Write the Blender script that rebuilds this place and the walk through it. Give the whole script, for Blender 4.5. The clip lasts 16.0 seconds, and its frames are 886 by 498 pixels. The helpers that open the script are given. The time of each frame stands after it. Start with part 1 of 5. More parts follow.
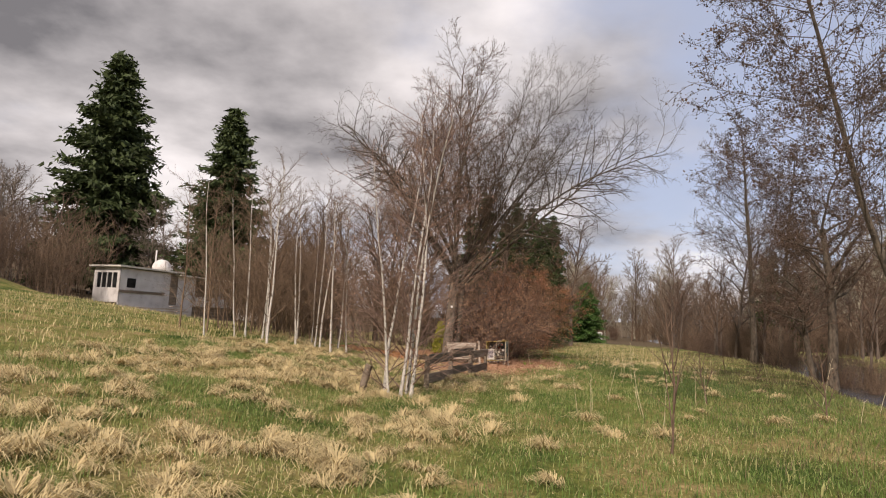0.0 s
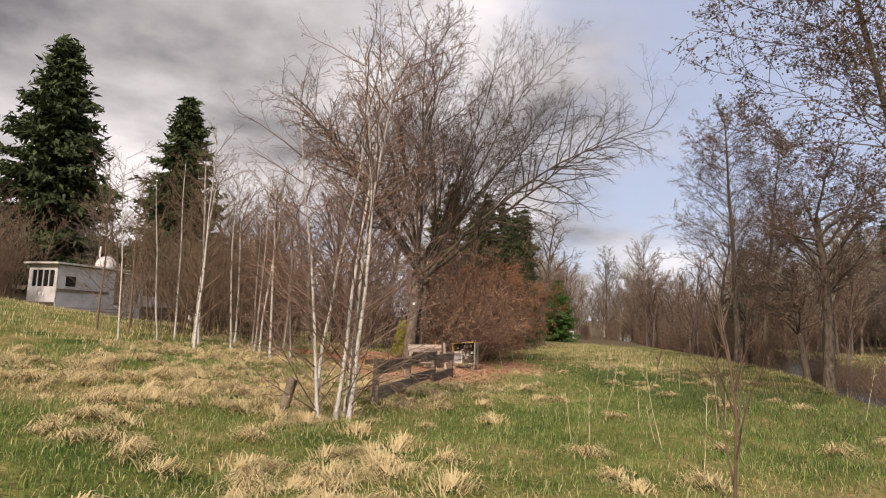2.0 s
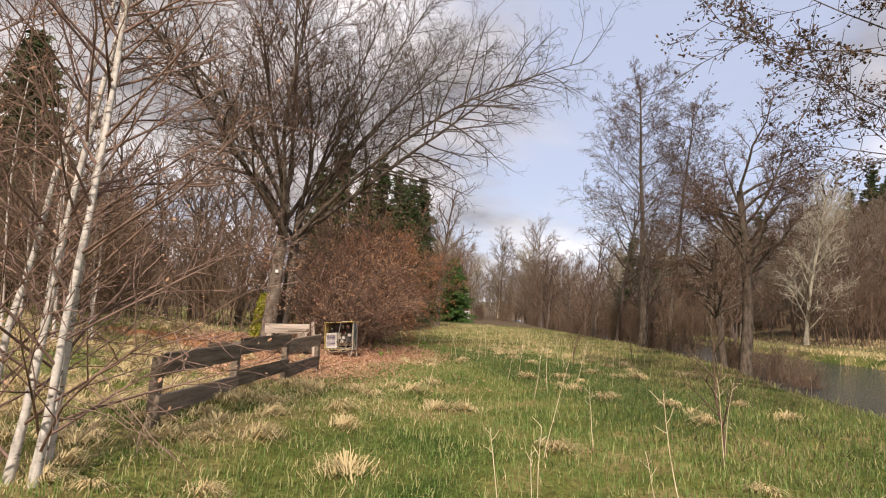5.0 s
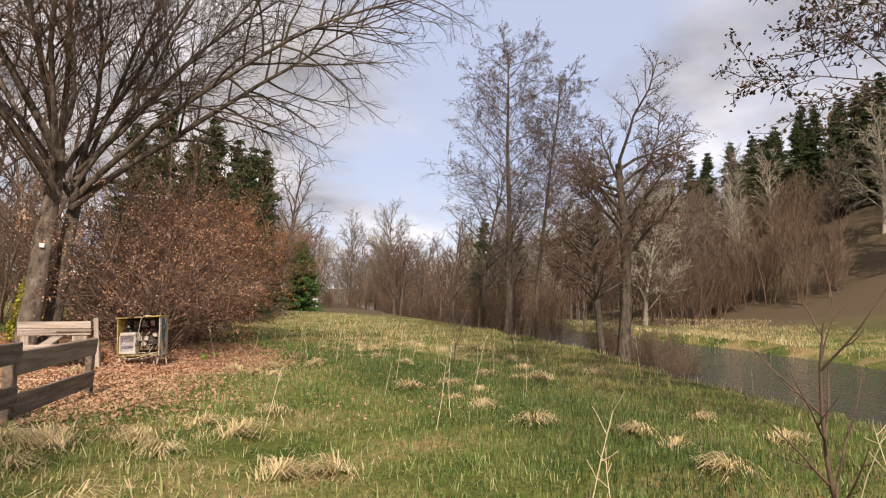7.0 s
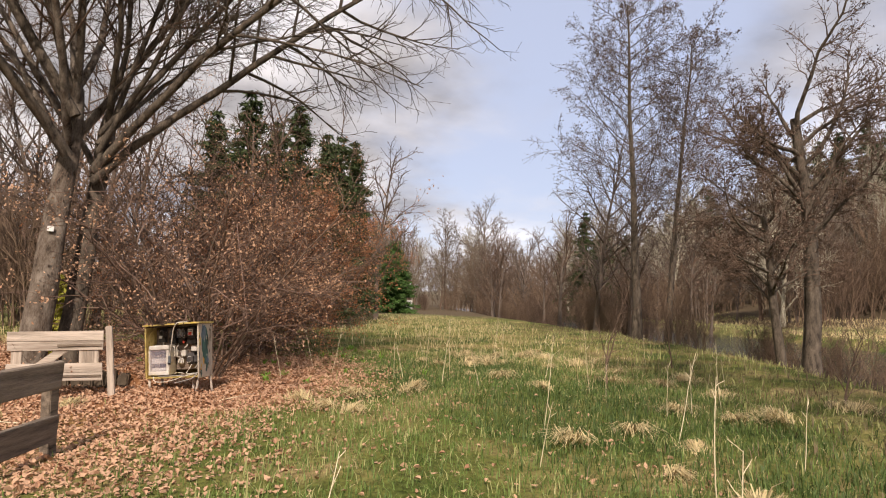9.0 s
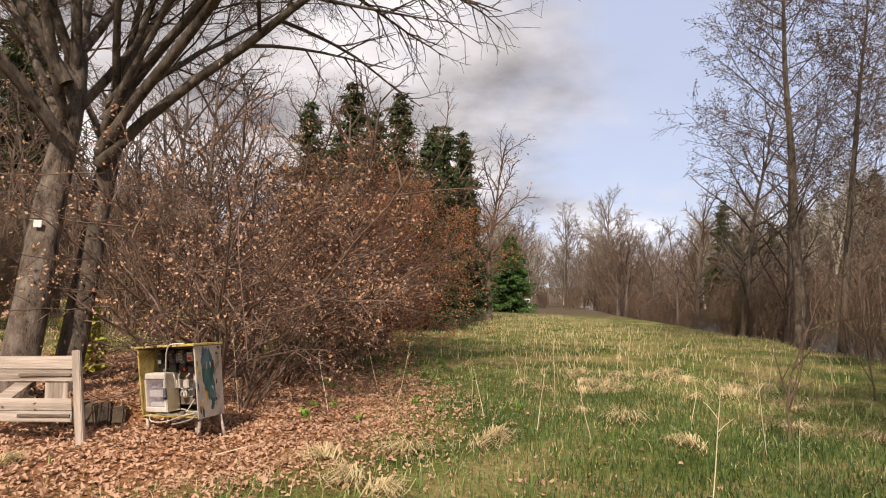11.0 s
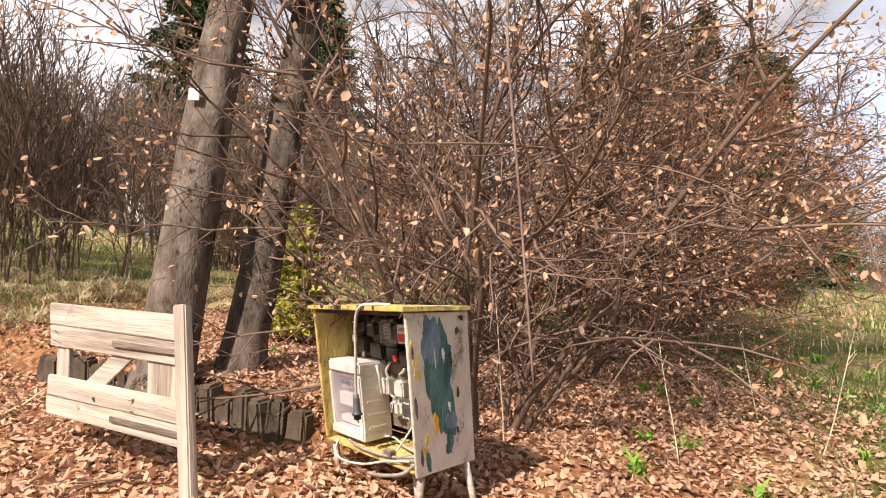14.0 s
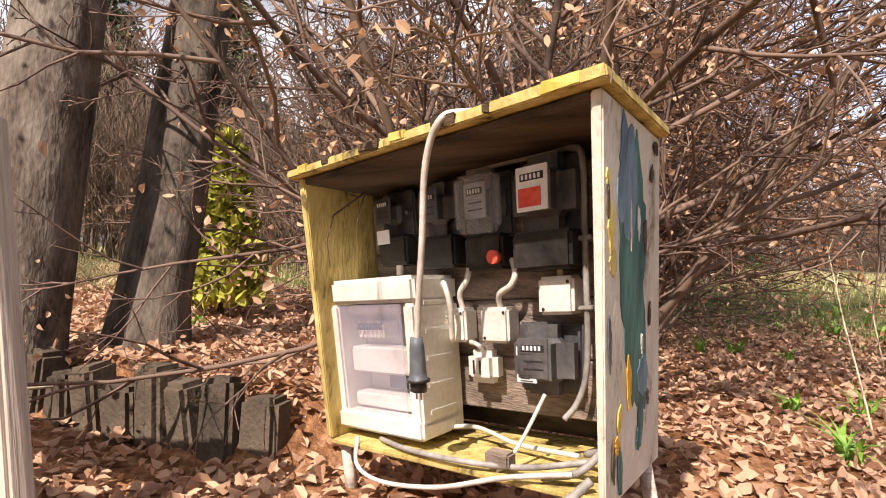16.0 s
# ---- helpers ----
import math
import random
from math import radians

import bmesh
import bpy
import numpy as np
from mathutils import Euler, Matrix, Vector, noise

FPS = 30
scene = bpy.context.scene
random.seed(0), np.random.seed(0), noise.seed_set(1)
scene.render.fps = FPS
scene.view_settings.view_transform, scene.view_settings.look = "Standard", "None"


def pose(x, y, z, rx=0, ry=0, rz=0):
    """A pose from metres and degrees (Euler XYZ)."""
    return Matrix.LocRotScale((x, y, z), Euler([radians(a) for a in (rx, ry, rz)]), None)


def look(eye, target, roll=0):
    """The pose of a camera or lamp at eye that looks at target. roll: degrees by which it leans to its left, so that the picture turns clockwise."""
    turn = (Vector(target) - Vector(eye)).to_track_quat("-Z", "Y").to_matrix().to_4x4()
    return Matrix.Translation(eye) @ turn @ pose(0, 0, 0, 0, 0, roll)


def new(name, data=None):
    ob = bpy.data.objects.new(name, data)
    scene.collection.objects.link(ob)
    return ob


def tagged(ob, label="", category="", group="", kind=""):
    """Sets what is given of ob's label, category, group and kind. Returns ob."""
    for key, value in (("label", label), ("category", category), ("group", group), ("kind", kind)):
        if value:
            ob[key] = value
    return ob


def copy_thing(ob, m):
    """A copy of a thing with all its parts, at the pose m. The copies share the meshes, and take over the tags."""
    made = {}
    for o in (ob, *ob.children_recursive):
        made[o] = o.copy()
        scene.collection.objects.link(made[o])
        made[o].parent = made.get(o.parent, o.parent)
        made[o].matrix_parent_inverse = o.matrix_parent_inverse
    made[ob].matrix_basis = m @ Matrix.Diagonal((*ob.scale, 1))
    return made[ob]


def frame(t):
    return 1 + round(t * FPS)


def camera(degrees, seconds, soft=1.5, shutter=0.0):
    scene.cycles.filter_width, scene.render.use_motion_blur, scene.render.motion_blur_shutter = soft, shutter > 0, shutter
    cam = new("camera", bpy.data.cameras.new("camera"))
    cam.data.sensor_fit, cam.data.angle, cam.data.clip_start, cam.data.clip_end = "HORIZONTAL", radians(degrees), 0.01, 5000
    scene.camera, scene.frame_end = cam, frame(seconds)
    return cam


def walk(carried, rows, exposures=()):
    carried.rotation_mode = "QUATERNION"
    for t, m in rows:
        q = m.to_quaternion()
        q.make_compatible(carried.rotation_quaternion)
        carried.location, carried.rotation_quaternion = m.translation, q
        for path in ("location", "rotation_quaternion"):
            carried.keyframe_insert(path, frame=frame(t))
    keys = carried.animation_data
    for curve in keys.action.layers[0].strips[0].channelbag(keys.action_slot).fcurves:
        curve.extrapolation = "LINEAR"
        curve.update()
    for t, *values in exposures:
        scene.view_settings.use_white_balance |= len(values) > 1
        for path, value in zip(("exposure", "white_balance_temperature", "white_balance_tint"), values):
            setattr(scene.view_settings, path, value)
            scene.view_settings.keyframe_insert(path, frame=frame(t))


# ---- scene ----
cam = camera(71.6, 16.0, soft=1.1)
PATH = [
    (0, (0.15, -1.274, 1.728), (0.145, 0.711, 1.968), 2.7),
    (0.5, (0.163, -0.719, 1.736), (0.207, 1.267, 1.973), 2.5),
    (1, (0.249, 0.197, 1.748), (0.327, 2.181, 1.992), 2.3),
    (1.5, (0.439, 1.208, 1.715), (0.529, 3.191, 1.96), 2.1),
    (2, (0.527, 2.249, 1.729), (0.621, 4.232, 1.972), 2.3),
    (2.5, (0.604, 3.189, 1.72), (0.681, 5.172, 1.966), 2.5),
    (3, (0.827, 4.148, 1.703), (0.905, 6.131, 1.954), 2.9),
    (3.5, (0.918, 4.901, 1.681), (1.056, 6.883, 1.914), 2.4),
    (4, (1.097, 5.686, 1.651), (1.306, 7.664, 1.855), 2.2),
    (4.5, (1.393, 6.469, 1.661), (1.661, 8.443, 1.844), 2.4),
    (5, (1.568, 7.525, 1.622), (1.996, 9.469, 1.816), 3.3),
    (5.2, (1.611, 7.923, 1.576), (2.135, 9.844, 1.765), 2.5),
    (7.3, (2.690, 12.63, 1.602), (3.589, 14.408, 1.778), 2.4),
    (7.5, (2.798, 13.099, 1.584), (3.62, 14.913, 1.769), 1.8),
    (8, (3.064, 14.271, 1.553), (3.811, 16.116, 1.748), 1.7),
    (8.5, (3.466, 15.552, 1.542), (4.149, 17.422, 1.728), 2.0),
    (9, (3.73, 16.52, 1.51), (4.349, 18.414, 1.68), 1.7),
    (9.2, (3.862, 16.891, 1.507), (4.452, 18.794, 1.682), 1.4),
    (11.3, (5.362, 19.836, 1.728), (5.564, 21.82, 1.878), 1.7),
    (11.5, (5.529, 20.047, 1.718), (5.714, 22.033, 1.871), 1.9),
    (12, (5.779, 20.715, 1.761), (5.836, 22.709, 1.901), 2.6),
    (12.5, (5.65, 21.534, 1.84), (5.511, 23.525, 1.957), 3.0),
    (13, (5.213, 22.421, 1.805), (4.903, 24.394, 1.9), 2.9),
    (13.5, (4.685, 23.426, 1.67), (4.181, 25.361, 1.723), 3.0),
    (14, (4.187, 24.177, 1.361), (3.591, 26.086, 1.368), 3.3),
    (14.5, (3.776, 24.782, 1.118), (3.199, 26.697, 1.111), 2.4),
    (15, (3.531, 25.332, 0.91), (3.002, 27.261, 0.943), 2.3),
    (15.5, (3.241, 25.662, 0.786), (2.809, 27.614, 0.844), 2.5),
    (16, (3.028, 25.832, 0.728), (2.704, 27.806, 0.746), 1.2),
]
EXPOSURES = [(0, -0.21, 6950, 17), (5, 0.06, 6950, 17), (11.5, 0.08, 6900, 17), (13, 0.33, 6800, 17), (14.5, 0.78, 6650, 17), (16, 0.78, 6550, 17)]
walk(cam, [(t, look(eye, target, roll)) for t, eye, target, roll in PATH], EXPOSURES)

# ---- light ----
SUN_AZ = Vector((-0.32, -0.95, 0)).normalized()
SUN_EL = radians(44)
sun = new("sun", bpy.data.lights.new("sun", "SUN"))
sun.data.energy, sun.data.angle, sun.data.color = 5.0, radians(0.6), (1.0, 0.93, 0.84)
sun.matrix_world = look((0, 0, 60), Vector((0, 0, 60)) - (SUN_AZ * math.cos(SUN_EL) + Vector((0, 0, math.sin(SUN_EL)))))

world = bpy.data.worlds.new("sky")
world.use_nodes = True
scene.world = world


def sky_nodes():
    """A pale blue spring sky with broken grey and white cloud."""
    nt = world.node_tree
    nt.nodes.clear()
    n = nt.nodes.new
    out, bg, sky = n("ShaderNodeOutputWorld"), n("ShaderNodeBackground"), n("ShaderNodeTexSky")
    sky.sky_type, sky.sun_disc = "NISHITA", False
    sky.sun_elevation, sky.sun_rotation = SUN_EL, math.atan2(SUN_AZ.x, SUN_AZ.y)
    co, sep, flat = n("ShaderNodeTexCoord"), n("ShaderNodeSeparateXYZ"), n("ShaderNodeCombineXYZ")
    nt.links.new(co.outputs["Generated"], sep.inputs[0])
    lift = n("ShaderNodeMath")
    lift.operation = "ADD"
    lift.inputs[1].default_value = 0.22
    nt.links.new(sep.outputs["Z"], lift.inputs[0])
    for k, axis in enumerate("XY"):
        d = n("ShaderNodeMath")
        d.operation = "DIVIDE"
        nt.links.new(sep.outputs[axis], d.inputs[0])
        nt.links.new(lift.outputs[0], d.inputs[1])
        nt.links.new(d.outputs[0], flat.inputs[k])
    cover = n("ShaderNodeTexNoise")
    cover.inputs["Scale"].default_value, cover.inputs["Detail"].default_value = 0.75, 8
    cover.inputs["Roughness"].default_value = 0.55
    cover.noise_dimensions = "4D"
    cover.inputs["W"].default_value = SKY_SEED
    nt.links.new(flat.outputs[0], cover.inputs["Vector"])
    # more cloud to the west (left), a clear patch ahead to the right
    west = n("ShaderNodeMath")
    west.operation = "MULTIPLY_ADD"
    west.inputs[1].default_value, west.inputs[2].default_value = -0.16, 0.035
    nt.links.new(sep.outputs["X"], west.inputs[0])
    add = n("ShaderNodeMath")
    add.operation = "ADD"
    nt.links.new(cover.outputs["Fac"], add.inputs[0])
    nt.links.new(west.outputs[0], add.inputs[1])
    mask = n("ShaderNodeMapRange")
    mask.interpolation_type = "SMOOTHSTEP"
    mask.inputs["From Min"].default_value, mask.inputs["From Max"].default_value = 0.36, 0.58
    nt.links.new(add.outputs[0], mask.inputs["Value"])
    body = n("ShaderNodeTexNoise")
    body.inputs["Scale"].default_value, body.inputs["Detail"].default_value = 1.15, 9
    body.inputs["Roughness"].default_value = 0.52
    nt.links.new(flat.outputs[0], body.inputs["Vector"])
    tone = n("ShaderNodeValToRGB")
    tone.color_ramp.elements[0].position, tone.color_ramp.elements[0].color = 0.36, (0.24, 0.245, 0.265, 1)
    tone.color_ramp.elements[1].position, tone.color_ramp.elements[1].color = 0.66, (1.2, 1.2, 1.22, 1)
    nt.links.new(body.outputs["Fac"], tone.inputs[0])
    dim = n("ShaderNodeMix")
    dim.data_type, dim.blend_type = "RGBA", "MULTIPLY"
    dim.inputs["Factor"].default_value = 1
    nt.links.new(sky.outputs[0], dim.inputs["A"])
    dim.inputs["B"].default_value = (0.10, 0.10, 0.10, 1)
    haze = n("ShaderNodeMix")
    haze.data_type = "RGBA"
    haze.inputs["Factor"].default_value = 0.62
    haze.inputs["B"].default_value = (0.70, 0.82, 1.08, 1)
    nt.links.new(dim.outputs["Result"], haze.inputs["A"])
    mix = n("ShaderNodeMix")
    mix.data_type = "RGBA"
    nt.links.new(mask.outputs["Result"], mix.inputs["Factor"])
    nt.links.new(haze.outputs["Result"], mix.inputs["A"])
    nt.links.new(tone.outputs["Color"], mix.inputs["B"])
    nt.links.new(mix.outputs["Result"], bg.inputs["Color"])
    bg.inputs["Strength"].default_value = 1.0
    nt.links.new(bg.outputs[0], out.inputs[0])


SKY_SEED = 1.3
sky_nodes()


# ---- materials ----
def material(name, dark, light, scale=6.0, rough=0.85, bump=0.3, metal=0.0, fine=60.0, random=0.0, island=0.0, third=None, stretch=(1, 1, 1), clear=0.0, through_light=0.0):
    """Two-scale procedural surface: broad mottling from dark to light, fine grain and relief; third: a stain colour."""
    m = bpy.data.materials.new(name)
    m.use_nodes = True
    nt = m.node_tree
    n, link = nt.nodes.new, nt.links.new
    b = nt.nodes["Principled BSDF"]
    b.inputs["Roughness"].default_value, b.inputs["Metallic"].default_value = rough, metal
    b.inputs["Specular IOR Level"].default_value = 0.3
    co, mp = n("ShaderNodeTexCoord"), n("ShaderNodeMapping")
    mp.inputs["Scale"].default_value = stretch
    link(co.outputs["Object"], mp.inputs["Vector"])
    broad, grain = n("ShaderNodeTexNoise"), n("ShaderNodeTexNoise")
    broad.inputs["Scale"].default_value, broad.inputs["Detail"].default_value = scale, 5
    grain.inputs["Scale"].default_value, grain.inputs["Detail"].default_value = fine, 3
    link(mp.outputs[0], broad.inputs["Vector"])
    link(mp.outputs[0], grain.inputs["Vector"])
    total = n("ShaderNodeMath")
    total.operation = "MULTIPLY_ADD"
    total.inputs[1].default_value = 0.45
    link(grain.outputs["Fac"], total.inputs[0])
    link(broad.outputs["Fac"], total.inputs[2])
    last = total.outputs[0]
    for kind, amount in (("ShaderNodeObjectInfo", random), ("ShaderNodeNewGeometry", island)):
        if amount:
            src, ma = n(kind), n("ShaderNodeMath")
            ma.operation = "MULTIPLY_ADD"
            ma.inputs[1].default_value = amount
            link(src.outputs["Random" if random and kind == "ShaderNodeObjectInfo" else "Random Per Island"], ma.inputs[0])
            link(last, ma.inputs[2])
            last = ma.outputs[0]
    span = 0.5 * (random + island)
    ramp = n("ShaderNodeValToRGB")
    e = ramp.color_ramp.elements
    e[0].position, e[0].color = 0.48, (*dark, 1)
    e[1].position, e[1].color = min(1.0, 0.96 + span * 0.6), (*light, 1)
    if third:
        x = e.new(0.62)
        x.color = (*third, 1)
    link(last, ramp.inputs[0])
    link(ramp.outputs[0], b.inputs["Base Color"])
    if bump:
        bp = n("ShaderNodeBump")
        bp.inputs["Strength"].default_value, bp.inputs["Distance"].default_value = bump, 0.02
        link(total.outputs[0], bp.inputs["Height"])
        link(bp.outputs[0], b.inputs["Normal"])
    if clear:
        b.inputs["Coat Weight"].default_value = clear
    if through_light:
        tr, mx = n("ShaderNodeBsdfTranslucent"), n("ShaderNodeMixShader")
        link(ramp.outputs[0], tr.inputs["Color"])
        mx.inputs[0].default_value = through_light
        link(b.outputs[0], mx.inputs[1])
        link(tr.outputs[0], mx.inputs[2])
        link(mx.outputs[0], nt.nodes["Material Output"].inputs[0])
    return m


M = {
    "bark": material("grey_brown_bark", (0.022, 0.016, 0.012), (0.17, 0.135, 0.10), 9, 0.95, 1.0, fine=55, stretch=(1, 1, 0.35)),
    "bark_lichen": material("lichen_grey_bark", (0.022, 0.016, 0.012), (0.23, 0.19, 0.15), 8, 0.95, 1.0, fine=55, third=(0.09, 0.066, 0.048), stretch=(1, 1, 0.4)),
    "twig": material("brown_twigs", (0.026, 0.017, 0.012), (0.145, 0.095, 0.066), 3, 0.9, 0.0, island=0.5),
    "twig_grey": material("grey_twigs", (0.028, 0.02, 0.016), (0.14, 0.108, 0.085), 3, 0.9, 0.0, island=0.5),
    "twig_pale": material("sunlit_hazel_twigs", (0.034, 0.022, 0.014), (0.20, 0.135, 0.088), 3, 0.85, 0.0, island=0.5),
    # lighter copy of the brown twigs, with sunlight put into the colour
    "hedge_twig": material("sunlit_beech_twigs", (0.028, 0.017, 0.012), (0.19, 0.122, 0.088), 3, 0.85, 0.0, island=0.5),
    "twig_wood": material("far_grey_brown_twigs", (0.04, 0.03, 0.023), (0.22, 0.175, 0.135), 3, 0.9, 0.0, island=0.5),
    "twig_willow": material("far_pale_willow_twigs", (0.10, 0.088, 0.066), (0.42, 0.38, 0.29), 3, 0.9, 0.0, island=0.5),
    "birch": material("white_birch_bark", (0.06, 0.047, 0.038), (0.66, 0.61, 0.54), 9, 0.8, 0.3, fine=30, third=(0.50, 0.46, 0.40), stretch=(1, 1, 2.2)),
    "birch_twig": material("purple_brown_birch_twigs", (0.06, 0.035, 0.03), (0.26, 0.17, 0.13), 3, 0.85, 0.0, island=0.5),
    "dead_leaf": material("brown_beech_leaves", (0.22, 0.105, 0.06), (0.60, 0.37, 0.23), 3, 0.75, 0.0, island=0.7, through_light=0.25),
    "rust_leaf": material("rusty_beech_leaves", (0.17, 0.06, 0.026), (0.56, 0.25, 0.12), 3, 0.75, 0.0, island=0.6, through_light=0.3),
    "litter": material("fallen_leaves", (0.11, 0.048, 0.027), (0.52, 0.32, 0.20), 3, 0.8, 0.0, island=0.8, third=(0.26, 0.12, 0.063), through_light=0.1),
    "green_blade": material("fresh_grass_blades", (0.028, 0.066, 0.015), (0.17, 0.245, 0.062), 0.7, 0.6, 0.0, island=0.6, through_light=0.3),
    # green blades darkened to stand for shade on the river side
    "shade_blade": material("shade_dark_grass_blades", (0.016, 0.038, 0.010), (0.09, 0.135, 0.036), 0.7, 0.6, 0.0, island=0.6, through_light=0.2),
    "mid_blade": material("yellowing_grass_blades", (0.075, 0.11, 0.025), (0.38, 0.37, 0.15), 0.7, 0.65, 0.0, island=0.7, through_light=0.3),
    "straw_blade": material("dead_straw_grass", (0.12, 0.088, 0.038), (0.60, 0.48, 0.26), 0.8, 0.7, 0.0, island=0.8, through_light=0.2),
    "brown_herb": material("dead_brown_bank_plants", (0.04, 0.03, 0.018), (0.18, 0.135, 0.075), 0.8, 0.75, 0.0, island=0.8, through_light=0.1),
    "stalk": material("dry_stalks", (0.40, 0.30, 0.17), (0.78, 0.66, 0.45), 4, 0.7, 0.0, random=0.3),
    "spruce": material("dark_spruce_needles", (0.012, 0.019, 0.007), (0.06, 0.083, 0.027), 1.2, 0.7, 0.0, island=0.5, through_light=0.1),
    "cypress": material("green_cypress_sprays", (0.015, 0.035, 0.012), (0.07, 0.14, 0.03), 1.2, 0.7, 0.0, island=0.5, through_light=0.1),
    "thuja": material("yellow_green_thuja", (0.10, 0.12, 0.015), (0.42, 0.40, 0.06), 2, 0.7, 0.0, island=0.6, through_light=0.15),
    "herb": material("fresh_herb_leaves", (0.06, 0.16, 0.02), (0.24, 0.42, 0.06), 3, 0.5, 0.0, island=0.5, through_light=0.25),
    "wood_grey": material("weathered_grey_planks", (0.15, 0.115, 0.085), (0.58, 0.49, 0.40), 3, 0.85, 0.5, fine=25, random=0.15, stretch=(0.25, 6, 6)),
    "wood_up": material("weathered_grey_post", (0.15, 0.115, 0.085), (0.55, 0.46, 0.37), 3, 0.85, 0.5, fine=25, random=0.15, stretch=(6, 6, 0.25)),
    "wood_dark": material("dark_rotten_wood", (0.045, 0.034, 0.025), (0.30, 0.235, 0.175), 3, 0.9, 0.7, fine=25, random=0.2, stretch=(0.4, 5, 5)),
    "water": material("dark_river_water", (0.012, 0.013, 0.012), (0.035, 0.036, 0.033), 2, 0.08, 0.0),
    "stone": material("mossy_edging_stone", (0.022, 0.016, 0.011), (0.12, 0.088, 0.058), 6, 0.9, 0.7, random=0.3),
}


def water_ripples():
    nt = M["water"].node_tree
    b = nt.nodes["Principled BSDF"]
    co, mp, w, bp = (nt.nodes.new(k) for k in ("ShaderNodeTexCoord", "ShaderNodeMapping", "ShaderNodeTexNoise", "ShaderNodeBump"))
    mp.inputs["Scale"].default_value = (2.4, 0.9, 1)
    w.inputs["Scale"].default_value, w.inputs["Detail"].default_value = 1.6, 6
    nt.links.new(co.outputs["Object"], mp.inputs["Vector"])
    nt.links.new(mp.outputs[0], w.inputs["Vector"])
    nt.links.new(w.outputs["Fac"], bp.inputs["Height"])
    bp.inputs["Strength"].default_value, bp.inputs["Distance"].default_value = 0.9, 0.16
    nt.links.new(bp.outputs[0], b.inputs["Normal"])
    b.inputs["IOR"].default_value = 1.33
    b.inputs["Specular IOR Level"].default_value = 0.5


water_ripples()


# ---- mesh helpers ----
def mesh_of(name, verts, quads=None, tris=None, mat=None, smooth=False):
    """A mesh from arrays of places, quads and triangles."""
    me = bpy.data.meshes.new(name)
    verts = np.asarray(verts, dtype=np.float32).reshape(-1, 3)
    loops, starts, at = [], [], 0
    for f, k in ((quads, 4), (tris, 3)):
        if f is not None and len(f):
            f = np.asarray(f, dtype=np.int32).reshape(-1, k)
            loops.append(f.ravel())
            starts.append(at + k * np.arange(len(f)))
            at += f.size
    loops, starts = np.concatenate(loops).astype(np.int32), np.concatenate(starts).astype(np.int32)
    me.vertices.add(len(verts))
    me.vertices.foreach_set("co", verts.ravel())
    me.loops.add(len(loops))
    me.loops.foreach_set("vertex_index", loops)
    me.polygons.add(len(starts))
    me.polygons.foreach_set("loop_start", starts)
    me.polygons.foreach_set("use_smooth", np.full(len(starts), smooth))
    me.update(calc_edges=True)
    if mat:
        me.materials.append(mat)
    return me


def part(name, me, mat=None, parent=None, label="", at=None):
    """Links a mesh or bmesh as one object under a thing or part."""
    if isinstance(me, bmesh.types.BMesh):
        bm, me = me, bpy.data.meshes.new(name)
        bm.to_mesh(me)
        bm.free()
    if mat and not me.materials:
        me.materials.append(mat)
    ob = new(name, me)
    if at is not None:
        ob.matrix_basis = at
    if parent:
        ob.parent = parent
    if label:
        ob["label"] = label
    return ob


def thing(name, at, label, category, group="", kind=""):
    ob = new(name)
    ob.empty_display_size = 0.2
    ob.matrix_basis = at
    return tagged(ob, label, category, group, kind)


def block(x0, x1, y0, y1, z0, z1, bevel=0.006, bm=None, jag=0.0, seed=0, seg=2):
    """A bevelled, slightly irregular board between two corners."""
    own = bm or bmesh.new()
    made = bmesh.ops.create_cube(own, size=1.0)
    rnd = random.Random(seed)
    for v in made["verts"]:
        v.co = Vector((x0 + (v.co.x + 0.5) * (x1 - x0), y0 + (v.co.y + 0.5) * (y1 - y0), z0 + (v.co.z + 0.5) * (z1 - z0)))
        v.co += Vector([rnd.uniform(-jag, jag) for _ in range(3)])
    if bevel:
        es = list({e for v in made["verts"] for e in v.link_edges})
        bmesh.ops.bevel(own, geom=es, offset=bevel, segments=seg, affect="EDGES", clamp_overlap=True)
    return own


def tube(points, radius, sides=8, bm=None, taper=1.0):
    """A round cable or rod along points."""
    own = bm or bmesh.new()
    pts = [Vector(p) for p in points]
    rings, side = [], None
    for k, p in enumerate(pts):
        d = (pts[min(k + 1, len(pts) - 1)] - pts[max(k - 1, 0)]).normalized()
        if side is None:
            side = d.orthogonal().normalized()
        side = (side - d * side.dot(d)).normalized()
        up = d.cross(side)
        r = radius * (1 + (taper - 1) * k / max(1, len(pts) - 1))
        rings.append([own.verts.new(p + r * (math.cos(a) * side + math.sin(a) * up)) for a in (2 * math.pi * j / sides for j in range(sides))])
    for a, b in zip(rings, rings[1:]):
        for j in range(sides):
            f = own.faces.new((a[j], a[(j + 1) % sides], b[(j + 1) % sides], b[j]))
            f.smooth = True
    own.faces.new(rings[0][::-1])
    own.faces.new(rings[-1])
    return own


def curve_points(ctrl, n=8):
    """Catmull-Rom through control points."""
    c = [Vector(p) for p in ctrl]
    c = [2 * c[0] - c[1]] + c + [2 * c[-1] - c[-2]]
    out = []
    for k in range(1, len(c) - 2):
        p0, p1, p2, p3 = c[k - 1:k + 3]
        for j in range(n):
            t = j / n
            out.append(0.5 * (2 * p1 + (p2 - p0) * t + (2 * p0 - 5 * p1 + 4 * p2 - p3) * t * t + (3 * p1 - p0 - 3 * p2 + p3) * t ** 3))
    return out + [c[-2]]


